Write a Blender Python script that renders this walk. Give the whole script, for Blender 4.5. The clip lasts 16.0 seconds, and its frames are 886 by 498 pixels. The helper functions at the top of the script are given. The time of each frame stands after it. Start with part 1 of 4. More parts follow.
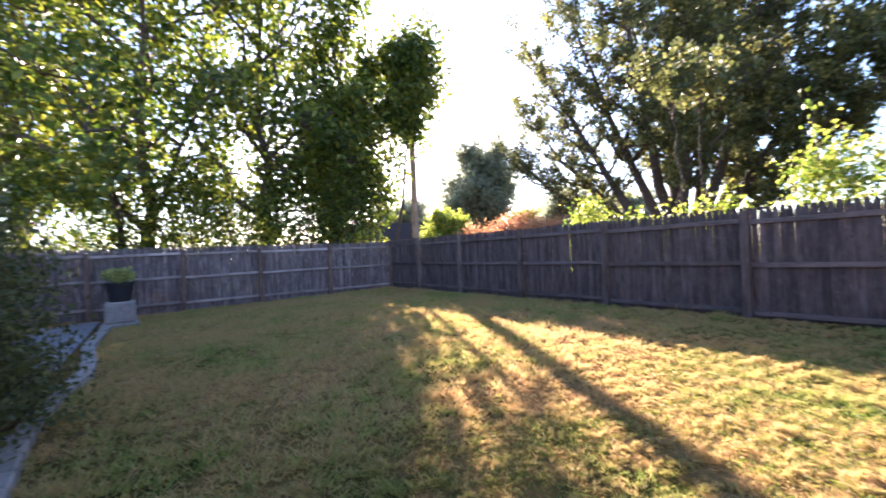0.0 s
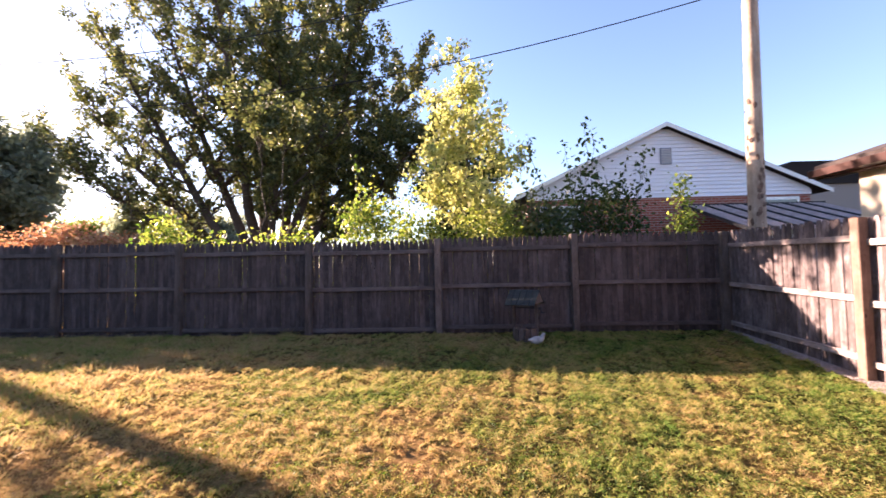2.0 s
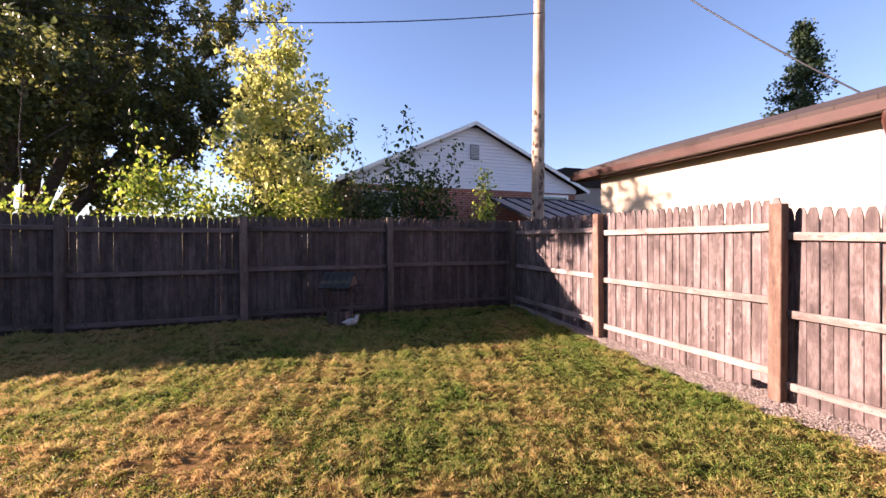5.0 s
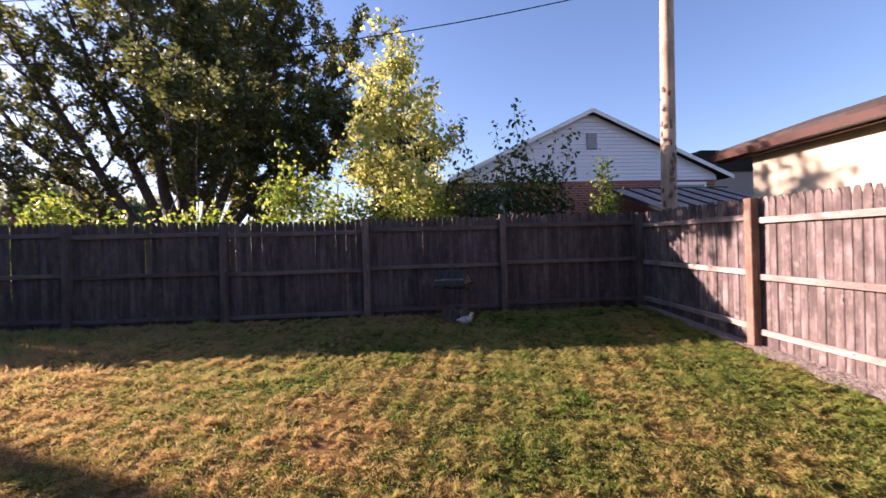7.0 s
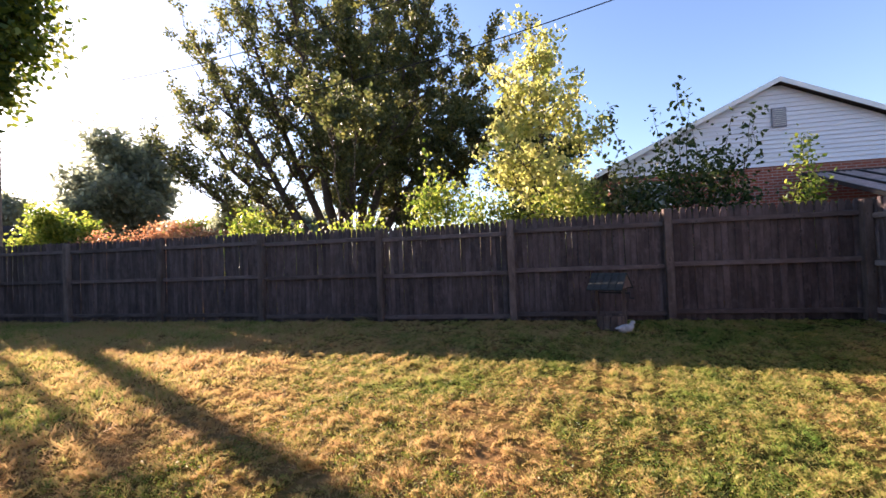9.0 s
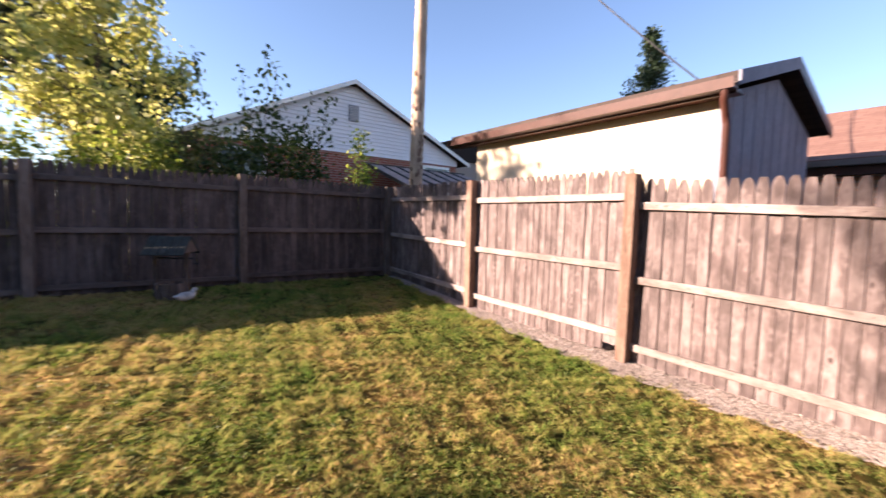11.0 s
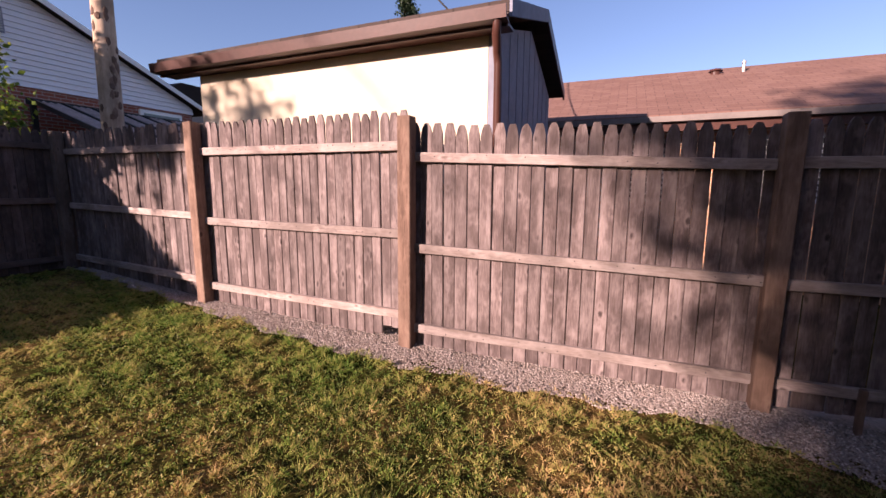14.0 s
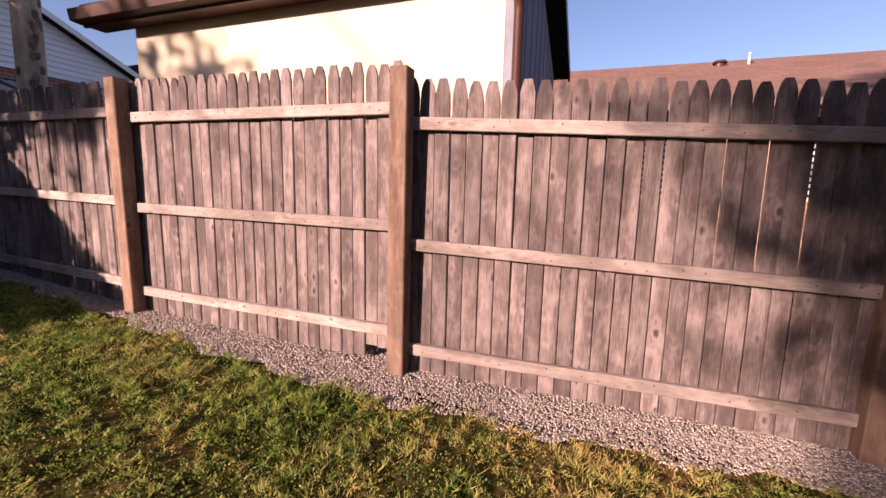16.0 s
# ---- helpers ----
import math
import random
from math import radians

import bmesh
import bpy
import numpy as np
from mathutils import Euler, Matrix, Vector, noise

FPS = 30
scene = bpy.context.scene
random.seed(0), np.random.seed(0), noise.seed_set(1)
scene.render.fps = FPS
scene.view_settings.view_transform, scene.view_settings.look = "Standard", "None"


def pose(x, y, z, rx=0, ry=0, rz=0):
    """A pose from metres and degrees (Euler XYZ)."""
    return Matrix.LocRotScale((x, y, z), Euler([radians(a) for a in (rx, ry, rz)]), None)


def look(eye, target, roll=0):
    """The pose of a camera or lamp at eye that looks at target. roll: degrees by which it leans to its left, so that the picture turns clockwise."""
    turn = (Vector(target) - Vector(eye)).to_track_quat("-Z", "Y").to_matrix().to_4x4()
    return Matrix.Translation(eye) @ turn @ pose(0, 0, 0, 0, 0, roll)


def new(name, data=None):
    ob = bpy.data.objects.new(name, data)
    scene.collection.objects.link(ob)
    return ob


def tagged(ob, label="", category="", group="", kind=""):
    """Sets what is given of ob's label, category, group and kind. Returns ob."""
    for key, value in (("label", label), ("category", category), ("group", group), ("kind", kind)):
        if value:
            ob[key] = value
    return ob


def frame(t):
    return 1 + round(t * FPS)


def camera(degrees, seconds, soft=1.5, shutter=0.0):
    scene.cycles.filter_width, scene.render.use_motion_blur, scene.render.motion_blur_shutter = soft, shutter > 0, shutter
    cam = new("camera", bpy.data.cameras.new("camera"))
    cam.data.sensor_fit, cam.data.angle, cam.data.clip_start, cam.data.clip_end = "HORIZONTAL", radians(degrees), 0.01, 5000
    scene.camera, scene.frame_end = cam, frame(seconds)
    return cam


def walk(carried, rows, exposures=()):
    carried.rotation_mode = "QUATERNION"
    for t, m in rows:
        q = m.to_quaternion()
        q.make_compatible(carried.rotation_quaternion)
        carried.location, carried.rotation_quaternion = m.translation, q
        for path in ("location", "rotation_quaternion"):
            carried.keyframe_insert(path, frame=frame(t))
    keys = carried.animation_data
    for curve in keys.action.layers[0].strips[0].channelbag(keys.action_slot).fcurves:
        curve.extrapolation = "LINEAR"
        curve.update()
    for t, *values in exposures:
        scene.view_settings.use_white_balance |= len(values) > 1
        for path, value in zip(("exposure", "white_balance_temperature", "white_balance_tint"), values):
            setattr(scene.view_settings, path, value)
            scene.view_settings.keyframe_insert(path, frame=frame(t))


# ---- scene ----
cam = camera(93.7, 16.0, shutter=0.25)
PATH = [
    (0, (-4.731, -7.427, 1.275), (-6.367, -6.277, 1.295), -2.7),
    (0.5, (-4.677, -7.419, 1.268), (-5.943, -5.871, 1.244), -2.2),
    (1, (-4.644, -7.417, 1.265), (-5.506, -5.612, 1.303), -2.4),
    (1.5, (-4.589, -7.385, 1.263), (-5.053, -5.441, 1.322), -1.9),
    (2, (-4.523, -7.37, 1.276), (-4.61, -5.374, 1.355), -1.1),
    (2.5, (-4.468, -7.353, 1.282), (-4.416, -5.363, 1.476), -1.4),
    (3, (-4.474, -7.354, 1.284), (-4.395, -5.371, 1.532), -1.5),
    (3.5, (-4.482, -7.358, 1.283), (-4.4, -5.372, 1.506), -1.5),
    (4, (-4.449, -7.354, 1.279), (-4.043, -5.4, 1.412), 0.1),
    (4.2, (-4.428, -7.36, 1.278), (-3.851, -5.446, 1.362), 0.3),
    (6.3, (-4.314, -7.303, 1.217), (-3.554, -5.454, 1.15), -0.3),
    (6.5, (-4.313, -7.272, 1.215), (-3.766, -5.349, 1.157), -0.4),
    (7, (-4.324, -7.21, 1.22), (-4.128, -5.219, 1.215), -1.6),
    (7.5, (-4.455, -7.11, 1.212), (-4.546, -5.114, 1.305), -2.6),
    (8, (-4.584, -7.001, 1.194), (-4.935, -5.035, 1.298), -3.2),
    (8.2, (-4.602, -6.986, 1.189), (-5.117, -5.057, 1.301), -2.9),
    (10.3, (-4.212, -7.004, 1.172), (-3.843, -5.045, 1.017), -1.2),
    (10.5, (-4.154, -7.007, 1.168), (-3.541, -5.112, 0.988), -1.4),
    (11, (-3.922, -7.016, 1.139), (-2.725, -5.42, 1.007), 1.5),
    (11.5, (-3.752, -7.032, 1.139), (-2.154, -5.838, 0.998), 0.5),
    (12, (-3.672, -7.023, 1.127), (-1.944, -6.029, 0.969), -0.4),
    (12.5, (-3.674, -7.032, 1.119), (-1.886, -6.164, 0.897), 0.6),
    (13, (-3.685, -7.029, 1.106), (-1.913, -6.128, 0.895), -0.0),
    (13.5, (-3.45, -6.789, 1.136), (-1.656, -5.944, 0.878), -0.0),
    (14, (-2.982, -6.417, 1.103), (-1.157, -5.651, 0.811), 0.2),
    (14.5, (-2.896, -6.331, 1.071), (-1.07, -5.579, 0.754), 0.5),
    (15, (-2.694, -6.196, 1.042), (-0.85, -5.48, 0.743), 0.6),
    (15.5, (-2.49, -6.054, 1.007), (-0.633, -5.366, 0.724), 0.4),
    (16, (-2.331, -5.951, 0.961), (-0.463, -5.297, 0.676), 1.3),
]
EXPOSURES = [
    (0, 3.35, 6250, 27), (1, 3.15, 6450, 27), (1.5, 2.85, 6700, 28), (2.5, 2.62, 6850, 32),
    (4, 2.42, 6850, 32), (6.5, 1.76, 6450, 33), (7.5, 2.12, 6450, 32), (8.2, 2.28, 6600, 29),
    (10.3, 2.45, 6800, 24), (11, 2.25, 6800, 24), (12, 1.75, 6300, 29), (13, 1.50, 6100, 33),
    (14, 1.40, 6650, 36), (16, 1.38, 7000, 37),
]
walk(cam, [(t, look(eye, target, roll)) for t, eye, target, roll in PATH], EXPOSURES)

# ---- light ----
SUN_AZ, SUN_EL = 63.2, 17.7
world = bpy.data.worlds.new("sky")
scene.world = world
world.use_nodes = True
wn = world.node_tree.nodes
sky = wn.new("ShaderNodeTexSky")
sky.sky_type = "NISHITA"
sky.sun_disc = False
sky.sun_elevation = radians(SUN_EL)
sky.sun_rotation = radians(-SUN_AZ)
sky.air_density, sky.dust_density, sky.ozone_density = 1.0, 0.5, 3.2
world.node_tree.links.new(sky.outputs[0], wn["Background"].inputs[0])
wn["Background"].inputs[1].default_value = 0.068
sun_data = bpy.data.lights.new("sun", "SUN")
sun_data.energy, sun_data.angle, sun_data.color = 5.0, radians(0.55), (1.0, 0.86, 0.70)
to_sun = Vector((-math.sin(radians(SUN_AZ)) * math.cos(radians(SUN_EL)), math.cos(radians(SUN_AZ)) * math.cos(radians(SUN_EL)), math.sin(radians(SUN_EL))))
sun = new("sun", sun_data)
sun.matrix_world = look((0, 0, 30), Vector((0, 0, 30)) - to_sun)

rng = np.random.default_rng(7)


# ---- materials ----
class Mat:
    """A small builder of node materials."""

    def __init__(self, name, rough=0.8, metal=0.0):
        self.m = bpy.data.materials.new(name)
        self.m.use_nodes = True
        self.t = self.m.node_tree
        self.b = self.t.nodes["Principled BSDF"]
        self.b.inputs["Roughness"].default_value = rough
        self.b.inputs["Metallic"].default_value = metal
        self.b.inputs["Specular IOR Level"].default_value = 0.3

    def node(self, kind, **inputs):
        n = self.t.nodes.new(kind)
        for k, v in inputs.items():
            self.put(n.inputs[k.replace("_", " ")], v)
        return n

    def put(self, socket, v):
        if hasattr(v, "links"):
            self.t.links.new(v, socket)
        else:
            socket.default_value = v

    def coords(self, scale=(1, 1, 1), kind="Object", shift=True):
        tc = self.t.nodes.new("ShaderNodeTexCoord")
        out = tc.outputs[kind]
        if shift:
            info = self.t.nodes.new("ShaderNodeObjectInfo")
            mul = self.math("MULTIPLY", info.outputs["Random"], 37.0)
            add = self.t.nodes.new("ShaderNodeVectorMath")
            add.operation = "ADD"
            self.put(add.inputs[0], out)
            self.put(add.inputs[1], mul)
            out = add.outputs[0]
        mp = self.t.nodes.new("ShaderNodeMapping")
        mp.inputs["Scale"].default_value = scale
        self.put(mp.inputs[0], out)
        return mp.outputs[0]

    def world(self, scale=(1, 1, 1)):
        g = self.t.nodes.new("ShaderNodeNewGeometry")
        mp = self.t.nodes.new("ShaderNodeMapping")
        mp.inputs["Scale"].default_value = scale
        self.put(mp.inputs[0], g.outputs["Position"])
        return mp.outputs[0]

    def noise(self, vec, scale, detail=4.0, rough=0.55):
        n = self.t.nodes.new("ShaderNodeTexNoise")
        n.inputs["Scale"].default_value = scale
        n.inputs["Detail"].default_value = detail
        n.inputs["Roughness"].default_value = rough
        self.put(n.inputs["Vector"], vec)
        return n.outputs["Fac"]

    def math(self, op, a, b=0.0, clamp=False):
        n = self.t.nodes.new("ShaderNodeMath")
        n.operation, n.use_clamp = op, clamp
        self.put(n.inputs[0], a)
        self.put(n.inputs[1], b)
        return n.outputs[0]

    def ramp(self, fac, stops):
        n = self.t.nodes.new("ShaderNodeValToRGB")
        el = n.color_ramp.elements
        while len(el) < len(stops):
            el.new(0.5)
        for e, (p, c) in zip(el, stops):
            e.position = p
            e.color = (*c, 1) if len(c) == 3 else c
        self.put(n.inputs[0], fac)
        return n.outputs[0]

    def mix(self, fac, a, b, mode="MIX"):
        n = self.t.nodes.new("ShaderNodeMix")
        n.data_type, n.blend_type = "RGBA", mode
        self.put(n.inputs[0], fac)
        for i, v in ((6, a), (7, b)):
            self.put(n.inputs[i], (*v, 1) if isinstance(v, tuple) else v)
        return n.outputs[2]

    def color(self, v):
        self.put(self.b.inputs["Base Color"], (*v, 1) if isinstance(v, tuple) else v)
        return self

    def bump(self, height, strength=0.3, dist=0.01):
        n = self.t.nodes.new("ShaderNodeBump")
        n.inputs["Strength"].default_value = strength
        n.inputs["Distance"].default_value = dist
        self.put(n.inputs["Height"], height)
        self.put(self.b.inputs["Normal"], n.outputs[0])
        return self


def m_wood(name, dark, mid, light, along=2, rough=0.85, knots=1.0):
    """Weathered timber with long soft grain, ringed knots, and a tone of its own for each piece."""
    m = Mat(name, rough)
    sc = [7.0, 7.0, 7.0]
    sc[along] = 0.9
    v = m.coords(tuple(sc))
    grain = m.noise(v, 2.0, 4, 0.5)
    fine = m.noise(v, 18.0, 2, 0.5)
    sk = [12.0, 12.0, 12.0]
    sk[along] = 6.0
    vk = m.coords(tuple(sk))
    vor = m.t.nodes.new("ShaderNodeTexVoronoi")
    vor.inputs["Scale"].default_value = 1.0
    m.put(vor.inputs["Vector"], vk)
    wob = m.math("ADD", vor.outputs["Distance"], m.math("MULTIPLY", m.math("SUBTRACT", m.noise(vk, 3.0, 3), 0.5), 0.30))
    some = m.ramp(m.noise(m.coords((4.0, 4.0, 4.0)), 1.3, 2), [(0.46, (0, 0, 0)), (0.56, (1, 1, 1))])
    knot = m.ramp(wob, [(0.06, (1, 1, 1)), (0.15, (0, 0, 0))])
    halo = m.ramp(wob, [(0.12, (0, 0, 0)), (0.22, (1, 1, 1)), (0.40, (0, 0, 0))])
    stain = m.noise(m.coords((1.6, 1.6, 1.6)), 1.6, 4, 0.6)
    sb = [9.0, 9.0, 9.0]
    sb[along] = 5.0
    blotch = m.noise(m.coords(tuple(sb)), 1.5, 4, 0.6)
    g = m.math("ADD", m.math("MULTIPLY", grain, 0.7), m.math("MULTIPLY", fine, 0.3))
    col = m.ramp(g, [(0.28, dark), (0.48, mid), (0.72, light)])
    col = m.mix(m.math("MULTIPLY", m.math("SUBTRACT", blotch, 0.50, True), 3.0, True), col, tuple(0.8 * l + 0.2 * d for l, d in zip(light, mid)))
    col = m.mix(m.math("MULTIPLY", m.math("MULTIPLY", halo, some), 0.42 * knots), col, light)
    col = m.mix(m.math("MULTIPLY", m.math("MULTIPLY", knot, some), 0.8 * knots), col, tuple(0.7 * c for c in dark))
    col = m.mix(m.math("MULTIPLY", m.math("SUBTRACT", stain, 0.46, True), 3.0, True), col, tuple(0.55 * c for c in mid))
    info = m.t.nodes.new("ShaderNodeObjectInfo")
    tone = m.math("ADD", m.math("MULTIPLY", info.outputs["Random"], 0.5), 0.76)
    hsv = m.node("ShaderNodeHueSaturation", Color=col, Value=tone)
    m.color(hsv.outputs[0]).bump(g, 0.35, 0.004)
    return m.m


def m_leaf(name, a, b, c, light=0.5, rough=0.5):
    """Leaves: a colour for each leaf between three, light passing through."""
    m = Mat(name, rough)
    g = m.t.nodes.new("ShaderNodeNewGeometry")
    big = m.noise(m.world(), 0.55, 2)
    r = m.math("ADD", m.math("MULTIPLY", g.outputs["Random Per Island"], 0.6), m.math("MULTIPLY", big, 0.5))
    col = m.ramp(r, [(0.2, a), (0.5, b), (0.85, c)])
    m.color(col)
    tr = m.node("ShaderNodeBsdfTranslucent")
    hs = m.node("ShaderNodeHueSaturation", Color=col, Value=1.6, Saturation=1.1)
    m.put(tr.inputs[0], hs.outputs[0])
    mx = m.node("ShaderNodeMixShader", Fac=light)
    m.put(mx.inputs[1], m.b.outputs[0])
    m.put(mx.inputs[2], tr.outputs[0])
    m.put(m.t.nodes["Material Output"].inputs[0], mx.outputs[0])
    return m.m


def m_plain(name, col, rough=0.7, metal=0.0, var=0.12, scale=6.0, bump=0.15):
    m = Mat(name, rough, metal)
    v = m.coords()
    n1, n2 = m.noise(v, scale, 5), m.noise(v, scale * 7, 3)
    n = m.math("ADD", m.math("MULTIPLY", n1, 0.6), m.math("MULTIPLY", n2, 0.4))
    lo, hi = tuple(max(0, x * (1 - 2 * var)) for x in col), tuple(min(1, x * (1 + 2 * var)) for x in col)
    m.color(m.ramp(n, [(0.3, lo), (0.7, hi)])).bump(n2, bump, 0.004)
    return m.m


def m_lawn(name, blade):
    """Patchy autumn lawn: green clover, yellow-green turf and straw-brown patches."""
    m = Mat(name, 0.6)
    w = m.world()
    big = m.noise(w, 0.55, 4, 0.6)
    mid = m.noise(w, 2.6, 4, 0.6)
    tuft = m.noise(w, 9.0, 3, 0.6)
    fine = m.noise(w, 17.0, 3)
    near = m.math("ADD", m.math("MULTIPLY", big, 0.50), m.math("MULTIPLY", mid, 0.42))
    near = m.math("ADD", near, m.math("MULTIPLY", tuft, 0.24))
    geo = m.t.nodes.new("ShaderNodeNewGeometry")
    sep = m.node("ShaderNodeSeparateXYZ", Vector=geo.outputs["Position"])
    # drier turf towards the open middle of the yard
    dry = m.math("MULTIPLY", m.math("ADD", sep.outputs[0], 3.0), -0.018)
    dry = m.math("MINIMUM", m.math("MAXIMUM", dry, -0.015), 0.07)
    f = m.math("ADD", near, dry)
    if blade:
        f = m.math("ADD", f, m.math("MULTIPLY", m.math("SUBTRACT", geo.outputs["Random Per Island"], 0.5), 0.2))
        col = m.ramp(f, [(0.42, (0.105, 0.200, 0.036)), (0.52, (0.235, 0.275, 0.062)), (0.60, (0.40, 0.345, 0.118)), (0.69, (0.50, 0.33, 0.148))])
    else:
        f = m.math("ADD", f, m.math("MULTIPLY", m.math("SUBTRACT", fine, 0.5), 0.35))
        col = m.ramp(f, [(0.42, (0.018, 0.026, 0.006)), (0.54, (0.048, 0.042, 0.012)), (0.63, (0.12, 0.078, 0.026)), (0.74, (0.21, 0.12, 0.05))])
    m.color(col)
    if blade:
        m.b.inputs["Specular IOR Level"].default_value = 0.08
        tr = m.node("ShaderNodeBsdfTranslucent")
        hs = m.node("ShaderNodeHueSaturation", Color=col, Value=1.35)
        m.put(tr.inputs[0], hs.outputs[0])
        mx = m.node("ShaderNodeMixShader", Fac=0.4)
        m.put(mx.inputs[1], m.b.outputs[0])
        m.put(mx.inputs[2], tr.outputs[0])
        m.put(m.t.nodes["Material Output"].inputs[0], mx.outputs[0])
    else:
        m.b.inputs["Roughness"].default_value, m.b.inputs["Specular IOR Level"].default_value = 1.0, 0.0
        m.bump(fine, 0.6, 0.03)
    return m.m


def m_shingle(name, a, b, axis_scale=(1, 1, 1)):
    """Asphalt shingles in courses."""
    m = Mat(name, 0.9)
    br = m.t.nodes.new("ShaderNodeTexBrick")
    m.put(br.inputs["Vector"], m.coords(axis_scale, "UV", False))
    br.inputs["Scale"].default_value = 1.0
    br.inputs["Brick Width"].default_value = 0.30
    br.inputs["Row Height"].default_value = 0.14
    br.inputs["Mortar Size"].default_value = 0.006
    br.inputs["Color1"].default_value = (*a, 1)
    br.inputs["Color2"].default_value = (*b, 1)
    br.inputs["Mortar"].default_value = (*(0.45 * x for x in a), 1)
    n = m.noise(m.world(), 1.2, 4)
    col = m.mix(m.math("MULTIPLY", n, 0.6), br.outputs[0], tuple(0.75 * x for x in b))
    m.color(col).bump(m.math("ADD", br.outputs["Fac"], m.noise(m.world(), 90, 2)), 0.4, 0.006)
    return m.m


def m_brick(name, a, b, mortar):
    m = Mat(name, 0.9)
    br = m.t.nodes.new("ShaderNodeTexBrick")
    m.put(br.inputs["Vector"], m.coords((1, 1, 1), "UV", False))
    br.inputs["Scale"].default_value = 1.0
    br.inputs["Brick Width"].default_value = 0.215
    br.inputs["Row Height"].default_value = 0.075
    br.inputs["Mortar Size"].default_value = 0.008
    br.inputs["Color1"].default_value, br.inputs["Color2"].default_value = (*a, 1), (*b, 1)
    br.inputs["Mortar"].default_value = (*mortar, 1)
    m.color(br.outputs[0]).bump(br.outputs["Fac"], -0.5, 0.008)
    return m.m


PICKET = m_wood("weathered_picket", (0.042, 0.028, 0.026), (0.116, 0.083, 0.077), (0.285, 0.222, 0.210))
RAIL_X = m_wood("weathered_rail", (0.12, 0.082, 0.07), (0.26, 0.198, 0.175), (0.43, 0.35, 0.32), along=0)
# the same timber with shade put into its colour, for back fence and well
PICKET_DARK = m_wood("shaded_picket", (0.033, 0.021, 0.019), (0.083, 0.057, 0.051), (0.157, 0.116, 0.107))
RAIL_DARK = m_wood("shaded_rail", (0.058, 0.040, 0.035), (0.110, 0.079, 0.070), (0.175, 0.133, 0.116), along=0)
POST_DARK = m_wood("shaded_post", (0.058, 0.039, 0.031), (0.128, 0.089, 0.072), (0.209, 0.151, 0.128))
POST = m_wood("post_timber", (0.065, 0.036, 0.026), (0.155, 0.092, 0.066), (0.27, 0.175, 0.13))
DECK = m_wood("deck_board", (0.24, 0.205, 0.19), (0.36, 0.315, 0.29), (0.46, 0.41, 0.38), along=0)
POLE = m_wood("pole_timber", (0.17, 0.11, 0.075), (0.33, 0.235, 0.17), (0.46, 0.35, 0.265))
BARK = m_plain("bark", (0.085, 0.062, 0.048), 0.95, 0, 0.3, 9.0, 0.8)
SOIL = m_lawn("lawn_soil", False)
BLADE = m_lawn("lawn_blades", True)
GRAVEL = m_plain("gravel_bed", (0.27, 0.225, 0.20), 0.95, 0, 0.25, 40.0, 0.8)
STUCCO = m_plain("cream_stucco", (0.58, 0.485, 0.37), 0.9, 0, 0.03, 1.3, 0.25)
BLUEGREY = m_plain("blue_grey_board", (0.20, 0.205, 0.25), 0.8, 0, 0.12, 2.5)
BROWN = m_plain("brown_painted_metal", (0.062, 0.023, 0.017), 0.45, 0.0, 0.12, 4.0)
SHINGLE_D = m_shingle("dark_brown_shingle", (0.045, 0.030, 0.026), (0.07, 0.05, 0.043))
SHINGLE_B = m_shingle("brown_shingle", (0.165, 0.085, 0.066), (0.225, 0.125, 0.098))
VINYL = m_plain("white_vinyl_siding", (0.72, 0.72, 0.76), 0.5, 0, 0.03, 1.0, 0.05)
REDBRICK = m_brick("red_brick", (0.24, 0.065, 0.045), (0.31, 0.09, 0.06), (0.33, 0.27, 0.24))
ORANGEBRICK = m_brick("orange_brick", (0.50, 0.24, 0.13), (0.58, 0.31, 0.18), (0.55, 0.45, 0.37))
WHITE = m_plain("white_paint", (0.78, 0.77, 0.75), 0.5, 0, 0.03, 2.0)
CHALK = m_plain("chalky_concrete", (0.44, 0.43, 0.42), 0.9, 0, 0.25, 14.0, 0.4)
TAUPE = m_plain("taupe_siding", (0.30, 0.255, 0.235), 0.75, 0, 0.05, 2.0, 0.1)
TAUPE_T = m_plain("taupe_trim", (0.36, 0.31, 0.285), 0.7, 0, 0.05, 2.0, 0.1)
# well roof boards, coloured nearly black for the shade they stand in
ROOF_SHADED = m_plain("shaded_roof_board", (0.036, 0.038, 0.034), 0.9, 0, 0.25, 9.0, 0.4)
CORR = m_plain("weathered_corrugated_panel", (0.36, 0.275, 0.25), 0.95, 0, 0.2, 4.0)
GUTTER = m_plain("dull_gutter", (0.20, 0.165, 0.15), 0.6, 0, 0.1, 3.0)
DARK = m_plain("dark_metal", (0.03, 0.03, 0.033), 0.5, 0.3, 0.2, 5.0)
GALV = m_plain("weathered_galvanised", (0.46, 0.44, 0.42), 0.5, 0.4, 0.2, 5.0)
STONE = m_plain("edging_stone", (0.26, 0.225, 0.20), 0.9, 0, 0.2, 5.0, 0.6)
PAVING = m_plain("paving_slab", (0.22, 0.21, 0.215), 0.9, 0, 0.15, 3.0, 0.3)
GLASS = Mat("window_glass", 0.05)
GLASS.color((0.03, 0.035, 0.04))
GLASS.b.inputs["Specular IOR Level"].default_value = 0.8
GLASS = GLASS.m
L_BIG = m_leaf("leaf_oak", (0.038, 0.050, 0.018), (0.082, 0.096, 0.034), (0.17, 0.165, 0.058), 0.36)
# oak leaf again, brighter: sunlight on some tufts is put into the colour
L_OAK_LIT = m_leaf("leaf_oak_lit", (0.075, 0.080, 0.026), (0.15, 0.15, 0.045), (0.26, 0.235, 0.08), 0.42)
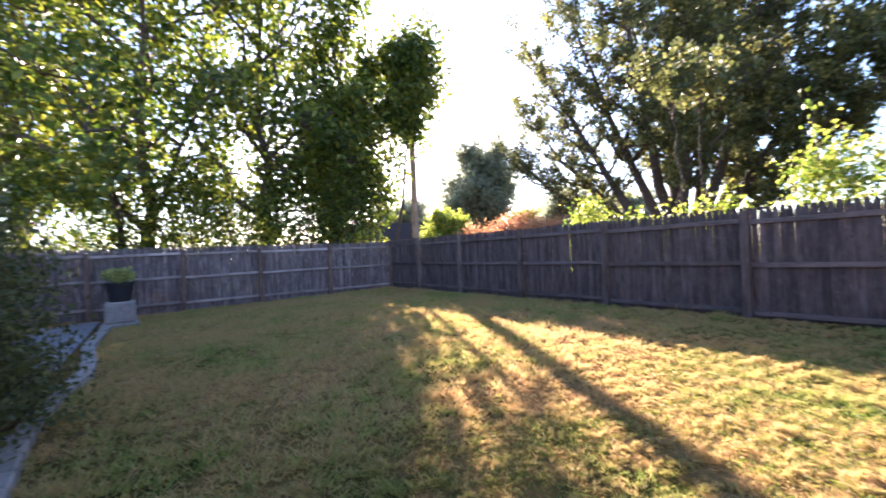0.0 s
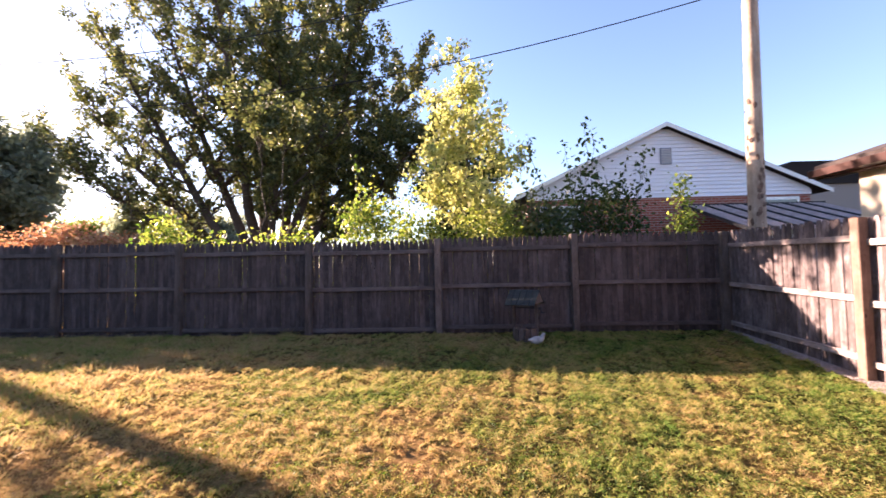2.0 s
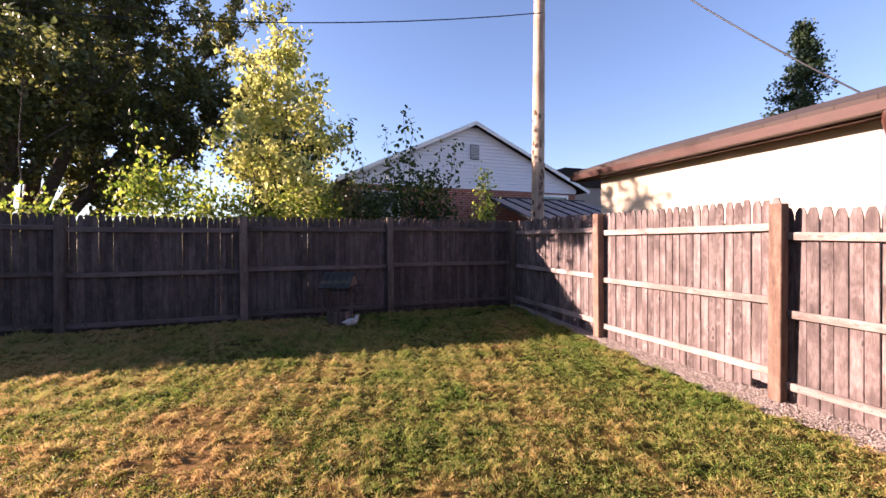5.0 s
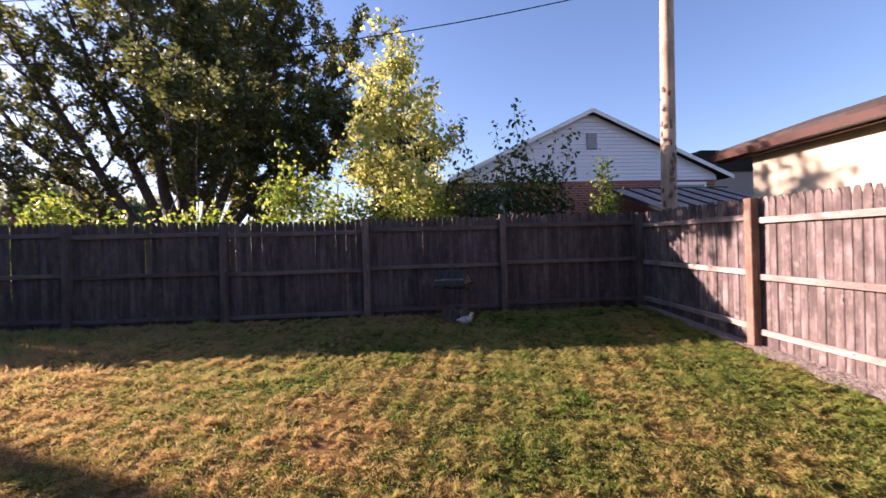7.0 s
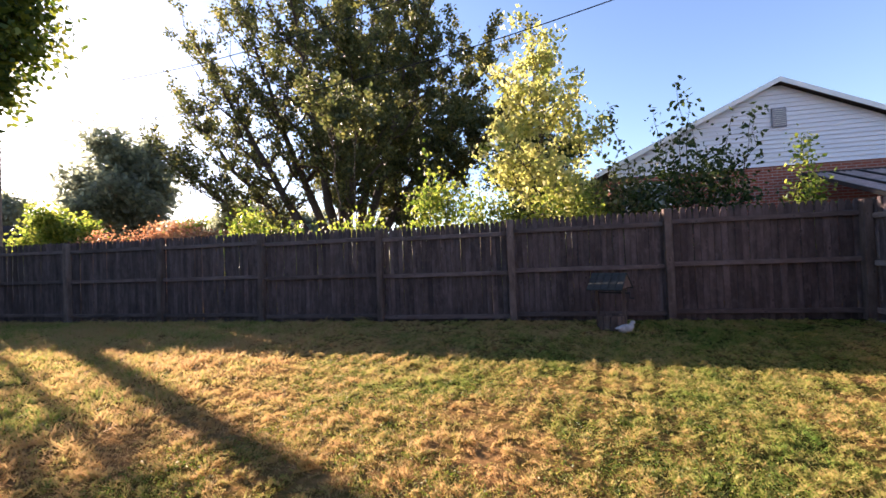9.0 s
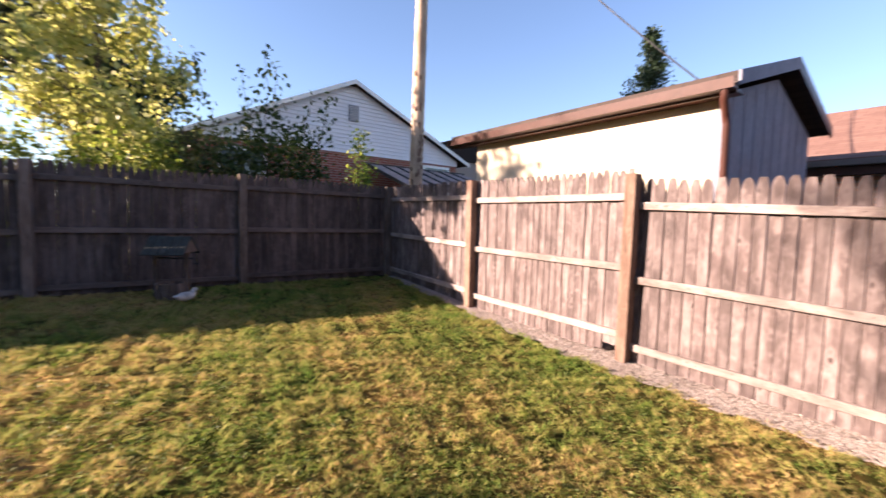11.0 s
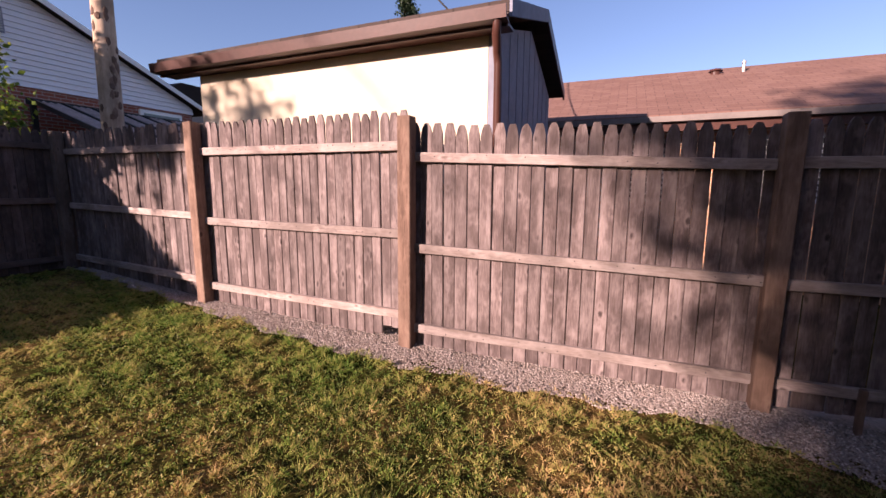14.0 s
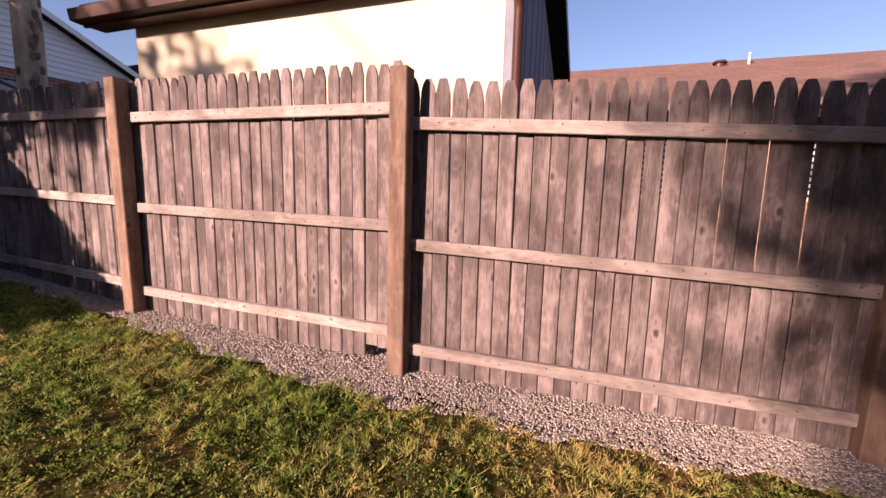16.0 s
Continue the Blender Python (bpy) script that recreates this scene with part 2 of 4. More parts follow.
L_YELLOW = m_leaf("leaf_yellow", (0.17, 0.205, 0.060), (0.34, 0.345, 0.115), (0.50, 0.465, 0.20), 0.5)
L_GREEN = m_leaf("leaf_green", (0.055, 0.10, 0.020), (0.15, 0.20, 0.040), (0.33, 0.33, 0.08), 0.5)
L_DARK = m_leaf("leaf_dark", (0.018, 0.035, 0.010), (0.035, 0.060, 0.016), (0.075, 0.095, 0.025), 0.35)
L_LEFT = m_leaf("leaf_maple", (0.022, 0.042, 0.009), (0.060, 0.095, 0.017), (0.19, 0.20, 0.036), 0.42)
L_RED = m_leaf("leaf_rust", (0.30, 0.135, 0.075), (0.40, 0.20, 0.115), (0.47, 0.30, 0.17), 0.4)
# haze of distance put into the leaf colour: paler and greyer
L_HAZED = m_leaf("leaf_far_hazed", (0.14, 0.16, 0.12), (0.20, 0.22, 0.155), (0.26, 0.28, 0.18), 0.55)
L_PINE = m_leaf("needles", (0.012, 0.028, 0.012), (0.026, 0.048, 0.02), (0.05, 0.075, 0.03), 0.2)


# ---- builders ----
def np_mesh(name, verts, faces):
    """A mesh from an array of points and an array of faces with one corner count."""
    verts, faces = np.asarray(verts, np.float32), np.asarray(faces, np.int32)
    me = bpy.data.meshes.new(name)
    n, k = faces.shape
    me.vertices.add(len(verts))
    me.vertices.foreach_set("co", verts.ravel())
    me.loops.add(n * k)
    me.loops.foreach_set("vertex_index", faces.ravel())
    me.polygons.add(n)
    me.polygons.foreach_set("loop_start", np.arange(0, n * k, k, dtype=np.int32))
    me.update(calc_edges=True)
    return me


def link(name, me, mat, parent=None, label=""):
    if mat is not None and not me.materials:
        me.materials.append(mat)
    ob = new(name, me)
    if parent is not None:
        ob.parent = parent
    if label:
        ob["label"] = label
    return ob


def part(name, bm, mat, parent=None, label=""):
    me = bpy.data.meshes.new(name)
    bm.normal_update()
    bm.to_mesh(me)
    bm.free()
    return link(name, me, mat, parent, label)


def thing(name, label, category, at=(0, 0, 0), group="", kind=""):
    ob = new(name)
    ob.location = at
    ob.empty_display_size = 0.1
    return tagged(ob, label, category, group, kind)


def add_box(bm, lo, hi, bevel=0.0, turn=None):
    r = bmesh.ops.create_cube(bm, size=1)
    vs = r["verts"]
    size, mid = [h - l for l, h in zip(lo, hi)], [(l + h) / 2 for l, h in zip(lo, hi)]
    for v in vs:
        v.co = Vector((v.co.x * size[0] + mid[0], v.co.y * size[1] + mid[1], v.co.z * size[2] + mid[2]))
    if bevel:
        es = list({e for v in vs for e in v.link_edges})
        bmesh.ops.bevel(bm, geom=es, offset=bevel, segments=1, affect="EDGES")
    if turn is not None:
        bmesh.ops.transform(bm, matrix=turn, verts=list(bm.verts))
    return bm


def box(lo, hi, bevel=0.0):
    return add_box(bmesh.new(), lo, hi, bevel)


def prism(outline, axis, lo, hi):
    """An outline in the two other axes, pulled out along one axis."""
    bm = bmesh.new()
    other = [i for i in range(3) if i != axis]
    rings = []
    for d in (lo, hi):
        ring = []
        for p in outline:
            c = [0, 0, 0]
            c[axis], c[other[0]], c[other[1]] = d, p[0], p[1]
            ring.append(bm.verts.new(c))
        rings.append(ring)
    bm.faces.new(rings[0])
    bm.faces.new(list(reversed(rings[1])))
    for i in range(len(outline)):
        j = (i + 1) % len(outline)
        bm.faces.new((rings[0][j], rings[0][i], rings[1][i], rings[1][j]))
    bmesh.ops.recalc_face_normals(bm, faces=bm.faces)
    return bm


def uv_plane(bm, along, up):
    """Lay metres onto the faces, for courses of bricks and shingles."""
    lay = bm.loops.layers.uv.new("UVMap")
    a, u = Vector(along).normalized(), Vector(up).normalized()
    for f in bm.faces:
        for l in f.loops:
            l[lay].uv = (l.vert.co.dot(a), l.vert.co.dot(u))
    return bm


def tube(pts, radii, sides=7):
    """Points and faces of a tapering tube along a line."""
    pts, radii = np.asarray(pts, float), np.asarray(radii, float)
    d = np.gradient(pts, axis=0)
    d /= np.linalg.norm(d, axis=1, keepdims=True) + 1e-9
    ref = np.where(np.abs(d[:, 2:3]) > 0.9, [[1.0, 0, 0]], [[0, 0, 1.0]])
    u = np.cross(d, ref)
    u /= np.linalg.norm(u, axis=1, keepdims=True) + 1e-9
    v = np.cross(d, u)
    a = np.linspace(0, 2 * np.pi, sides, endpoint=False)
    ring = pts[:, None] + radii[:, None, None] * (np.cos(a)[None, :, None] * u[:, None] + np.sin(a)[None, :, None] * v[:, None])
    i, j = np.meshgrid(np.arange(len(pts) - 1), np.arange(sides), indexing="ij")
    k = (j + 1) % sides
    f = np.stack([i * sides + j, i * sides + k, (i + 1) * sides + k, (i + 1) * sides + j], -1).reshape(-1, 4)
    return ring.reshape(-1, 3), f


def join_tubes(items):
    vs, fs, n = [], [], 0
    for v, f in items:
        vs.append(v)
        fs.append(f + n)
        n += len(v)
    return np.concatenate(vs), np.concatenate(fs)


def leaf_mesh(name, centres, spread, per, size, seed, droop=0.2):
    """Small folded leaves about the ends of twigs."""
    g = np.random.default_rng(seed)
    c = np.repeat(np.asarray(centres, float), per, axis=0)
    c = c + g.normal(size=c.shape) * np.asarray(spread)
    n = len(c)
    d = g.normal(size=(n, 3))
    d[:, 2] -= droop
    d /= np.linalg.norm(d, axis=1, keepdims=True)
    w = np.cross(d, g.normal(size=(n, 3)))
    w /= np.linalg.norm(w, axis=1, keepdims=True) + 1e-9
    up = np.cross(d, w)
    s = size * g.uniform(0.6, 1.35, (n, 1))
    tip, base = c + d * s, c - d * s * 0.2
    l, r = c + d * s * 0.35 + w * s * 0.38 + up * s * 0.12, c + d * s * 0.35 - w * s * 0.38 + up * s * 0.12
    v = np.stack([base, r, tip, l], 1).reshape(-1, 3)
    i = np.arange(n)[:, None] * 4
    return np_mesh(name, v, i + np.array([[0, 1, 2, 3]]))


def curve_to(a, b, sag, g, n=7, wob=0.05):
    t = np.linspace(0, 1, n)[:, None]
    a, b = np.asarray(a, float), np.asarray(b, float)
    p = a + (b - a) * t
    p[:, 2] += sag * np.sin(np.pi * t[:, 0]) * np.linalg.norm(b - a)
    p[1:-1] += g.normal(size=(n - 2, 3)) * wob * np.linalg.norm(b - a) * 0.4
    return p


def tree(name, label, at, height, radius, mat, seed, fork=0.25, trunk=0.25, limbs=7, twigs=9, per=45, leaf=0.14, squash=1.0, low=0.25,
         spread=0.35, lean=(0, 0), group=""):
    """A tapered trunk that forks into limbs and twigs, with a gappy crown of many small leaves."""
    g = np.random.default_rng(seed)
    th = thing(name, label, "tree", at, group)
    top = np.array([lean[0], lean[1], height * 0.86])
    line = curve_to((0, 0, -0.2), top, 0, g, 9, 0.03)
    tubes = [tube(line, np.linspace(trunk, trunk * 0.12, 9), 9)]
    ends = [line[-1]]
    for i in range(limbs):
        f = fork + (0.85 - fork) * (i / max(1, limbs - 1)) ** 1.1
        k = f * 8
        s = line[int(k)] + (line[min(8, int(k) + 1)] - line[int(k)]) * (k - int(k))
        az = i * 2.399 + g.uniform(-0.35, 0.35)
        reach = radius * (0.72 + 0.38 * g.random()) * (1.0 - 0.6 * max(0, f - 0.45) / 0.55)
        rise = height * (0.20 + 0.22 * g.random()) * (1 - 0.5 * f)
        e = s + np.array([math.cos(az) * reach, math.sin(az) * reach * squash, rise])
        e[2] = min(e[2], height * 0.97)
        lb = curve_to(s, e, 0.10, g, 8, 0.10)
        r0 = trunk * 0.55 * (1 - 0.7 * f)
        tubes.append(tube(lb, np.linspace(r0, r0 * 0.15, 8), 6))
        ends.append(e)
        for j in range(twigs):
            q = 0.25 + 0.75 * g.random()
            k2 = q * 7
            b = lb[min(6, int(k2))]
            out = g.normal(size=3) * np.array([1, squash, 0.75])
            out[2] = abs(out[2]) * 0.9 - 0.12
            te = b + out / np.linalg.norm(out) * radius * g.uniform(0.16, 0.42)
            te[2] = max(te[2], height * low * 0.7)
            tw = curve_to(b, te, 0.06, g, 5, 0.12)
            tubes.append(tube(tw, np.linspace(r0 * 0.28 + 0.006, 0.006, 5), 4))
            ends += [tw[2], tw[3], te, te + g.normal(size=3) * radius * 0.05]
    v, f = join_tubes(tubes)
    link("trunk", np_mesh("trunk", v, f), BARK, th)
    ends = np.array(ends)
    ends = ends[g.random(len(ends)) > 0.12]
    tagged(link("crown", leaf_mesh("crown", ends, spread, per, leaf, seed + 1), mat, th), kind="stuff")
    return th


def shrub(name, label, at, size, mat, seed, clumps=60, per=60, leaf=0.07, spread=0.16, group="", spikes=0):
    """A multi-stemmed bush with an uneven leafy outline."""
    g = np.random.default_rng(seed)
    th = thing(name, label, "shrub", at, group)
    a = g.uniform(0, 2 * np.pi, clumps)
    h = g.uniform(0.08, 1.0, clumps)
    r = np.sqrt(g.uniform(0.15, 1, clumps)) * np.sqrt(np.clip(1.05 - h**2.2, 0.05, 1))
    c = np.stack([np.cos(a) * r * size[0] / 2, np.sin(a) * r * size[1] / 2, h * size[2] * g.uniform(0.8, 1.08, clumps)], 1)
    tubes, ends = [], list(c)
    for i, e in enumerate(c):
        if i % 3 == 0:
            base = np.array([e[0] * 0.35, e[1] * 0.35, -0.1])
            tubes.append(tube(curve_to(base, e, 0.05, g, 6, 0.08), np.linspace(0.022, 0.004, 6), 5))
    for i in range(spikes):
        e = np.array([g.uniform(-0.5, 0.5) * size[0] * 0.9, g.uniform(-0.3, 0.3) * size[1], size[2] * g.uniform(1.0, 1.5)])
        ln = curve_to((e[0] * 0.6, e[1] * 0.6, size[2] * 0.4), e, 0.02, g, 9, 0.05)
        tubes.append(tube(ln, np.linspace(0.012, 0.003, 9), 4))
        for p in ln[3:]:
            ends.append(p)
    v, f = join_tubes(tubes)
    link("woody_base", np_mesh("woody_base", v, f), BARK, th)
    me = leaf_mesh("foliage", np.array(ends[:clumps]), spread, per, leaf, seed + 1)
    tagged(link("foliage", me, mat, th), kind="stuff")
    if spikes:
        me = leaf_mesh("shoot_leaves", np.array(ends[clumps:]), 0.09, 9, leaf * 1.2, seed + 2)
        tagged(link("shoot_leaves", me, mat, th), kind="stuff")
    return th


# ---- ground ----
def ground_z(x, y):
    k = np.clip((np.asarray(x, float) + 7) / 7, 0, 1)
    k = k * k * (3 - 2 * k)
    yy = np.clip(np.asarray(y, float), -10.0, 0.0)
    return 0.07 + yy * (0.02 + 0.037 * k)


gx = np.unique(np.concatenate([[-900, -500, -250, -120, -70, -45, -30], np.arange(-24, 8.01, 0.25), [12, 20, 35, 60, 120, 250, 500, 900]]))
gy = np.unique(np.concatenate([[-900, -500, -250, -120, -60, -30, -18], np.arange(-13, 3.01, 0.25), [6, 10, 20, 35, 60, 120, 250, 500, 900]]))
X, Y = np.meshgrid(gx, gy, indexing="ij")
Z = ground_z(X, Y)
inside = (X > -19) & (X < 0) & (Y > -9) & (Y < 0)
Z = Z + inside * (0.010 * np.sin(X * 2.1 + 1.3 * np.sin(Y * 1.7)) * np.sin(Y * 2.6))
i, j = np.meshgrid(np.arange(len(gx) - 1), np.arange(len(gy) - 1), indexing="ij")
n = len(gy)
F = np.stack([i * n + j, (i + 1) * n + j, (i + 1) * n + j + 1, i * n + j + 1], -1).reshape(-1, 4)
ground = link("ground", np_mesh("ground", np.stack([X, Y, Z], -1).reshape(-1, 3), F), SOIL)
tagged(ground, "uneven ground of thin turf and bare soil", "ground", kind="structure")


# ---- fences ----
def picket_mesh(w, h, th, tip):
    o = [(-w / 2, 0), (w / 2, 0), (w / 2, h - 0.125), (w * 0.45, h - 0.075), (w * 0.34, h - 0.032), (tip, h), (-tip, h), (-w * 0.34, h - 0.032), (-w * 0.45, h - 0.075), (-w / 2, h - 0.125)]
    bm = prism(o, 1, -th / 2, th / 2)
    long_edges = [e for e in bm.edges if all(abs(abs(v.co.x) - w / 2) < 1e-5 for v in e.verts) and abs(e.verts[0].co.z - e.verts[1].co.z) > 1]
    bmesh.ops.bevel(bm, geom=long_edges, offset=0.006, segments=1, affect="EDGES")
    me = bpy.data.meshes.new("picket")
    bm.to_mesh(me)
    bm.free()
    return me


def picket_set(mat):
    out = [picket_mesh(0.088, 1.86, 0.017, 0.016), picket_mesh(0.086, 1.86, 0.016, 0.020), picket_mesh(0.089, 1.86, 0.018, 0.013), picket_mesh(0.087, 1.86, 0.017, 0.022)]
    for me in out:
        me.materials.append(mat)
    return out


def nail_mesh():
    bm = bmesh.new()
    bmesh.ops.create_cone(bm, cap_ends=True, segments=6, radius1=0.0045, radius2=0.004, depth=0.004, matrix=Matrix.Rotation(math.pi / 2, 4, "X"))
    me = bpy.data.meshes.new("nail_head")
    bm.to_mesh(me)
    bm.free()
    me.materials.append(DARK)
    return me


NAIL = nail_mesh()
# fence timber in two sets, the second darkened for the shaded back fence
SUNNY, SHADED = (picket_set(PICKET), RAIL_X, POST), (picket_set(PICKET_DARK), RAIL_DARK, POST_DARK)


def fence(nodes, panels, posts, side, label, wide=26, loose=99, short=(), wood=SUNNY, nails=()):
    """Posts, three rails a panel and pointed pickets nailed behind them. side: the yard's side of the line."""
    th = thing("picket_fence", label, "fence", (nodes[0][0], nodes[0][1], 0))
    base = Vector(th.location)
    run = Vector((nodes[-1][0] - nodes[0][0], nodes[-1][1] - nodes[0][1])).normalized()
    inward = (-run.y * side, run.x * side)
    for (x, y), (z0, z1) in zip(nodes, posts):
        k = 0.055
        bm = box((-k, -k, z0 - 0.25), (k, k, z1), 0.006)
        p = part("post", bm, wood[2], th)
        p.location = Vector((x, y, 0)) - base + Vector((inward[0], inward[1], 0)) * 0.045
        p.rotation_euler = (random.uniform(-0.012, 0.012), random.uniform(-0.012, 0.012), random.uniform(-0.03, 0.03))
    for n, (rails0, rails1, rise) in enumerate(panels):
        a, b = Vector((*nodes[n], 0)), Vector((*nodes[n + 1], 0))
        d = (b - a).normalized()
        nrm = Vector((-d.y, d.x, 0)) * side
        length = (b - a).length
        turn = math.atan2(d.y, d.x)
        for z0, z1 in zip(rails0, rails1):
            run = length - 0.09
            bm = box((-run / 2, -0.019, -0.036), (run / 2, 0.019, 0.036), 0.004)
            for v in bm.verts:
                v.co.z += 0.006 * math.sin(v.co.x * 2.3 + n)
            r = part("rail", bm, wood[1], th)
            r.location = (a + b) / 2 - base + Vector((0, 0, (z0 + z1) / 2)) + nrm * 0.012
            r.rotation_euler = (0, -math.atan2(z1 - z0, length), turn)
            if n in nails:
                for m in range(wide):
                    if random.random() < 0.55:
                        continue
                    f = (m + 0.5) / wide
                    k = link("nail_head", NAIL, DARK, th)
                    k.location = a + d * (f * length + random.uniform(-0.02, 0.02)) - base + Vector((0, 0, z0 + (z1 - z0) * f + random.uniform(-0.018, 0.018))) + nrm * 0.0325
                    k.rotation_euler = (0, 0, turn)
        step = length / wide
        for m in range(wide):
            f = (m + 0.5) / wide
            z = rails0[0] + (rails1[0] - rails0[0]) * f + rise - 1.86 + random.uniform(-0.012, 0.012)
            p = link("picket", wood[0][random.randrange(4)], None, th)
            p.location = a + d * (f * length + random.uniform(-0.001, 0.001)) - base + Vector((0, 0, z)) - nrm * (0.021 + 0.005 * (m % 2) + random.uniform(0, 0.003))
            p.rotation_euler = (random.uniform(-0.006, 0.006), random.uniform(-0.0015, 0.0015), turn + random.uniform(-0.02, 0.02))
            wid = 1.005 if wood is SHADED else 0.955 if n >= loose else 0.975
            p.scale = (step / 0.088 * wid * random.uniform(0.992, 1.008), 1, 1)
            if (n, m) in short:
                p.scale.z, p.location.z = 0.95, p.location.z + 0.093
    return th


back_x = [0.0, -2.54, -4.94, -7.29, -9.70, -12.06, -14.5, -16.8, -18.9]
back_nodes = [(x, 0.07) for x in back_x]
back_panels, back_posts = [], []
for n, x in enumerate(back_x):
    base_z = (0.075, 0.075, 0.07, 0.06, 0.05, 0.06, 0.08, 0.10, 0.13)[n]
    back_posts.append((base_z, (1.77, 1.79, 1.755, 1.71, 1.76, 1.775, 1.79, 1.81, 1.86)[n]))
    if n < 8:
        up = (0.0, -0.02, -0.05, -0.03, 0.0, 0.01, 0.03, 0.06)[n]
        back_panels.append(((1.585 + up, 0.93 + up, 0.20 + up),) * 2 + (0.205,))
fence(back_nodes, back_panels, back_posts, 1, "tall weathered wooden picket fence at the back of the lawn", 27, wood=SHADED)

right_nodes = [(0.08, 0.03), (-0.05, -2.56), (-0.015, -4.87), (0.245, -7.35), (0.49, -9.85), (0.65, -12.3)]
right_panels = [((1.53, 0.87, 0.21), (1.49, 0.81, 0.15), 0.25), ((1.45, 0.775, 0.115), (1.43, 0.735, 0.06), 0.27), ((1.345, 0.63, -0.035), (1.255, 0.52, -0.145), 0.25),
                ((1.26, 0.50, -0.16), (1.25, 0.48, -0.2), 0.275), ((1.25, 0.48, -0.2), (1.22, 0.45, -0.25), 0.275)]
right_posts = [(0.07, 1.77), (-0.09, 1.72), (-0.19, 1.64), (-0.36, 1.555), (-0.45, 1.53), (-0.45, 1.5)]
fence(right_nodes, right_panels, right_posts, -1, "sunlit weathered wooden picket fence beside the gravel strip", 26, 3, ((1, 23), (1, 24), (1, 25)), nails=(1, 2))

left_nodes = [(-18.9, 0.03), (-18.9, -2.35), (-18.9, -4.6), (-18.9, -6.7), (-18.9, -8.8), (-18.9, -10.9)]
fence(left_nodes, [((1.62, 0.95, 0.22), (1.60, 0.93, 0.20), 0.2)] * 5, [(0.1, 1.82), (0.05, 1.74), (0.0, 1.72), (0, 1.7), (-0.1, 1.68), (-0.1, 1.68)], 1,
      "shaded grey wooden picket fence under tall trees", 24)

# ---- gravel strip ----
strip = [(0.0, -0.10), (-0.22, -2.2), (-0.36, -3.6), (-0.42, -4.7), (-0.36, -5.6), (-0.24, -6.6), (-0.16, -7.1), (-0.42, -7.6), (-0.42, -8.05), (-0.3, -12.0)]


def strip_edge(y):
    ys, xs = [p[1] for p in strip][::-1], [p[0] for p in strip][::-1]
    y = np.asarray(y, float)
    return np.interp(y, ys, xs) + 0.035 * np.sin(y * 9.0) + 0.02 * np.sin(y * 23.0 + 1)


yy = np.arange(-12, -0.05, 0.08)
vs, k = [], 9
for y in yy:
    e = float(strip_edge(y))
    for s in np.linspace(0, 1, k):
        x = e + (0.75 - e) * s
        vs.append((x, y, float(ground_z(x, y)) + 0.012 * min(1, s * 6) + 0.006 * math.sin(x * 31 + y * 17)))
i, j = np.meshgrid(np.arange(len(yy) - 1), np.arange(k - 1), indexing="ij")
F = np.stack([i * k + j, i * k + j + 1, (i + 1) * k + j + 1, (i + 1) * k + j], -1).reshape(-1, 4)
bed = tagged(link("gravel_bed", np_mesh("gravel_bed", vs, F), GRAVEL), "pale crushed gravel strip along the fence foot", "gravel", kind="structure")


def pebbles(count, seed):
    g = np.random.default_rng(seed)
    y = g.uniform(-9.0, -0.3, count)
    e = strip_edge(y)
    x = e + (0.25 - e) * g.random(count) ** 1.1 - 0.02
    c = np.stack([x, y, ground_z(x, y) + 0.018], 1)
    o = np.array([[1, 0, 0], [0, 1, 0], [-1, 0, 0], [0, -1, 0], [0, 0, 1], [0, 0, -1]], float)
    s = g.uniform(0.004, 0.010, (count, 1, 1)) * g.uniform(0.6, 1.3, (count, 6, 1))
    a = g.uniform(0, 6.28, count)
    R = np.zeros((count, 3, 3))
    R[:, 0, 0], R[:, 0, 1], R[:, 1, 0], R[:, 1, 1], R[:, 2, 2] = np.cos(a), -np.sin(a), np.sin(a), np.cos(a), 0.75
    v = c[:, None] + np.einsum("nij,nkj->nki", R, o[None] * s)
    f = np.array([[0, 1, 4], [1, 2, 4], [2, 3, 4], [3, 0, 4], [1, 0, 5], [2, 1, 5], [3, 2, 5], [0, 3, 5]])
    return np_mesh("pebbles", v.reshape(-1, 3), (np.arange(count)[:, None, None] * 6 + f[None]).reshape(-1, 3))


pm = Mat("pebble", 0.9)
pg = pm.t.nodes.new("ShaderNodeNewGeometry")
pm.color(pm.ramp(pg.outputs["Random Per Island"], [(0.0, (0.16, 0.12, 0.10)), (0.4, (0.29, 0.225, 0.195)), (0.8, (0.38, 0.31, 0.275)), (1.0, (0.50, 0.44, 0.40))]))
tagged(link("pebbles", pebbles(42000, 5), pm.m), "loose pinkish-grey pebbles on the gravel strip", "gravel", kind="stuff")


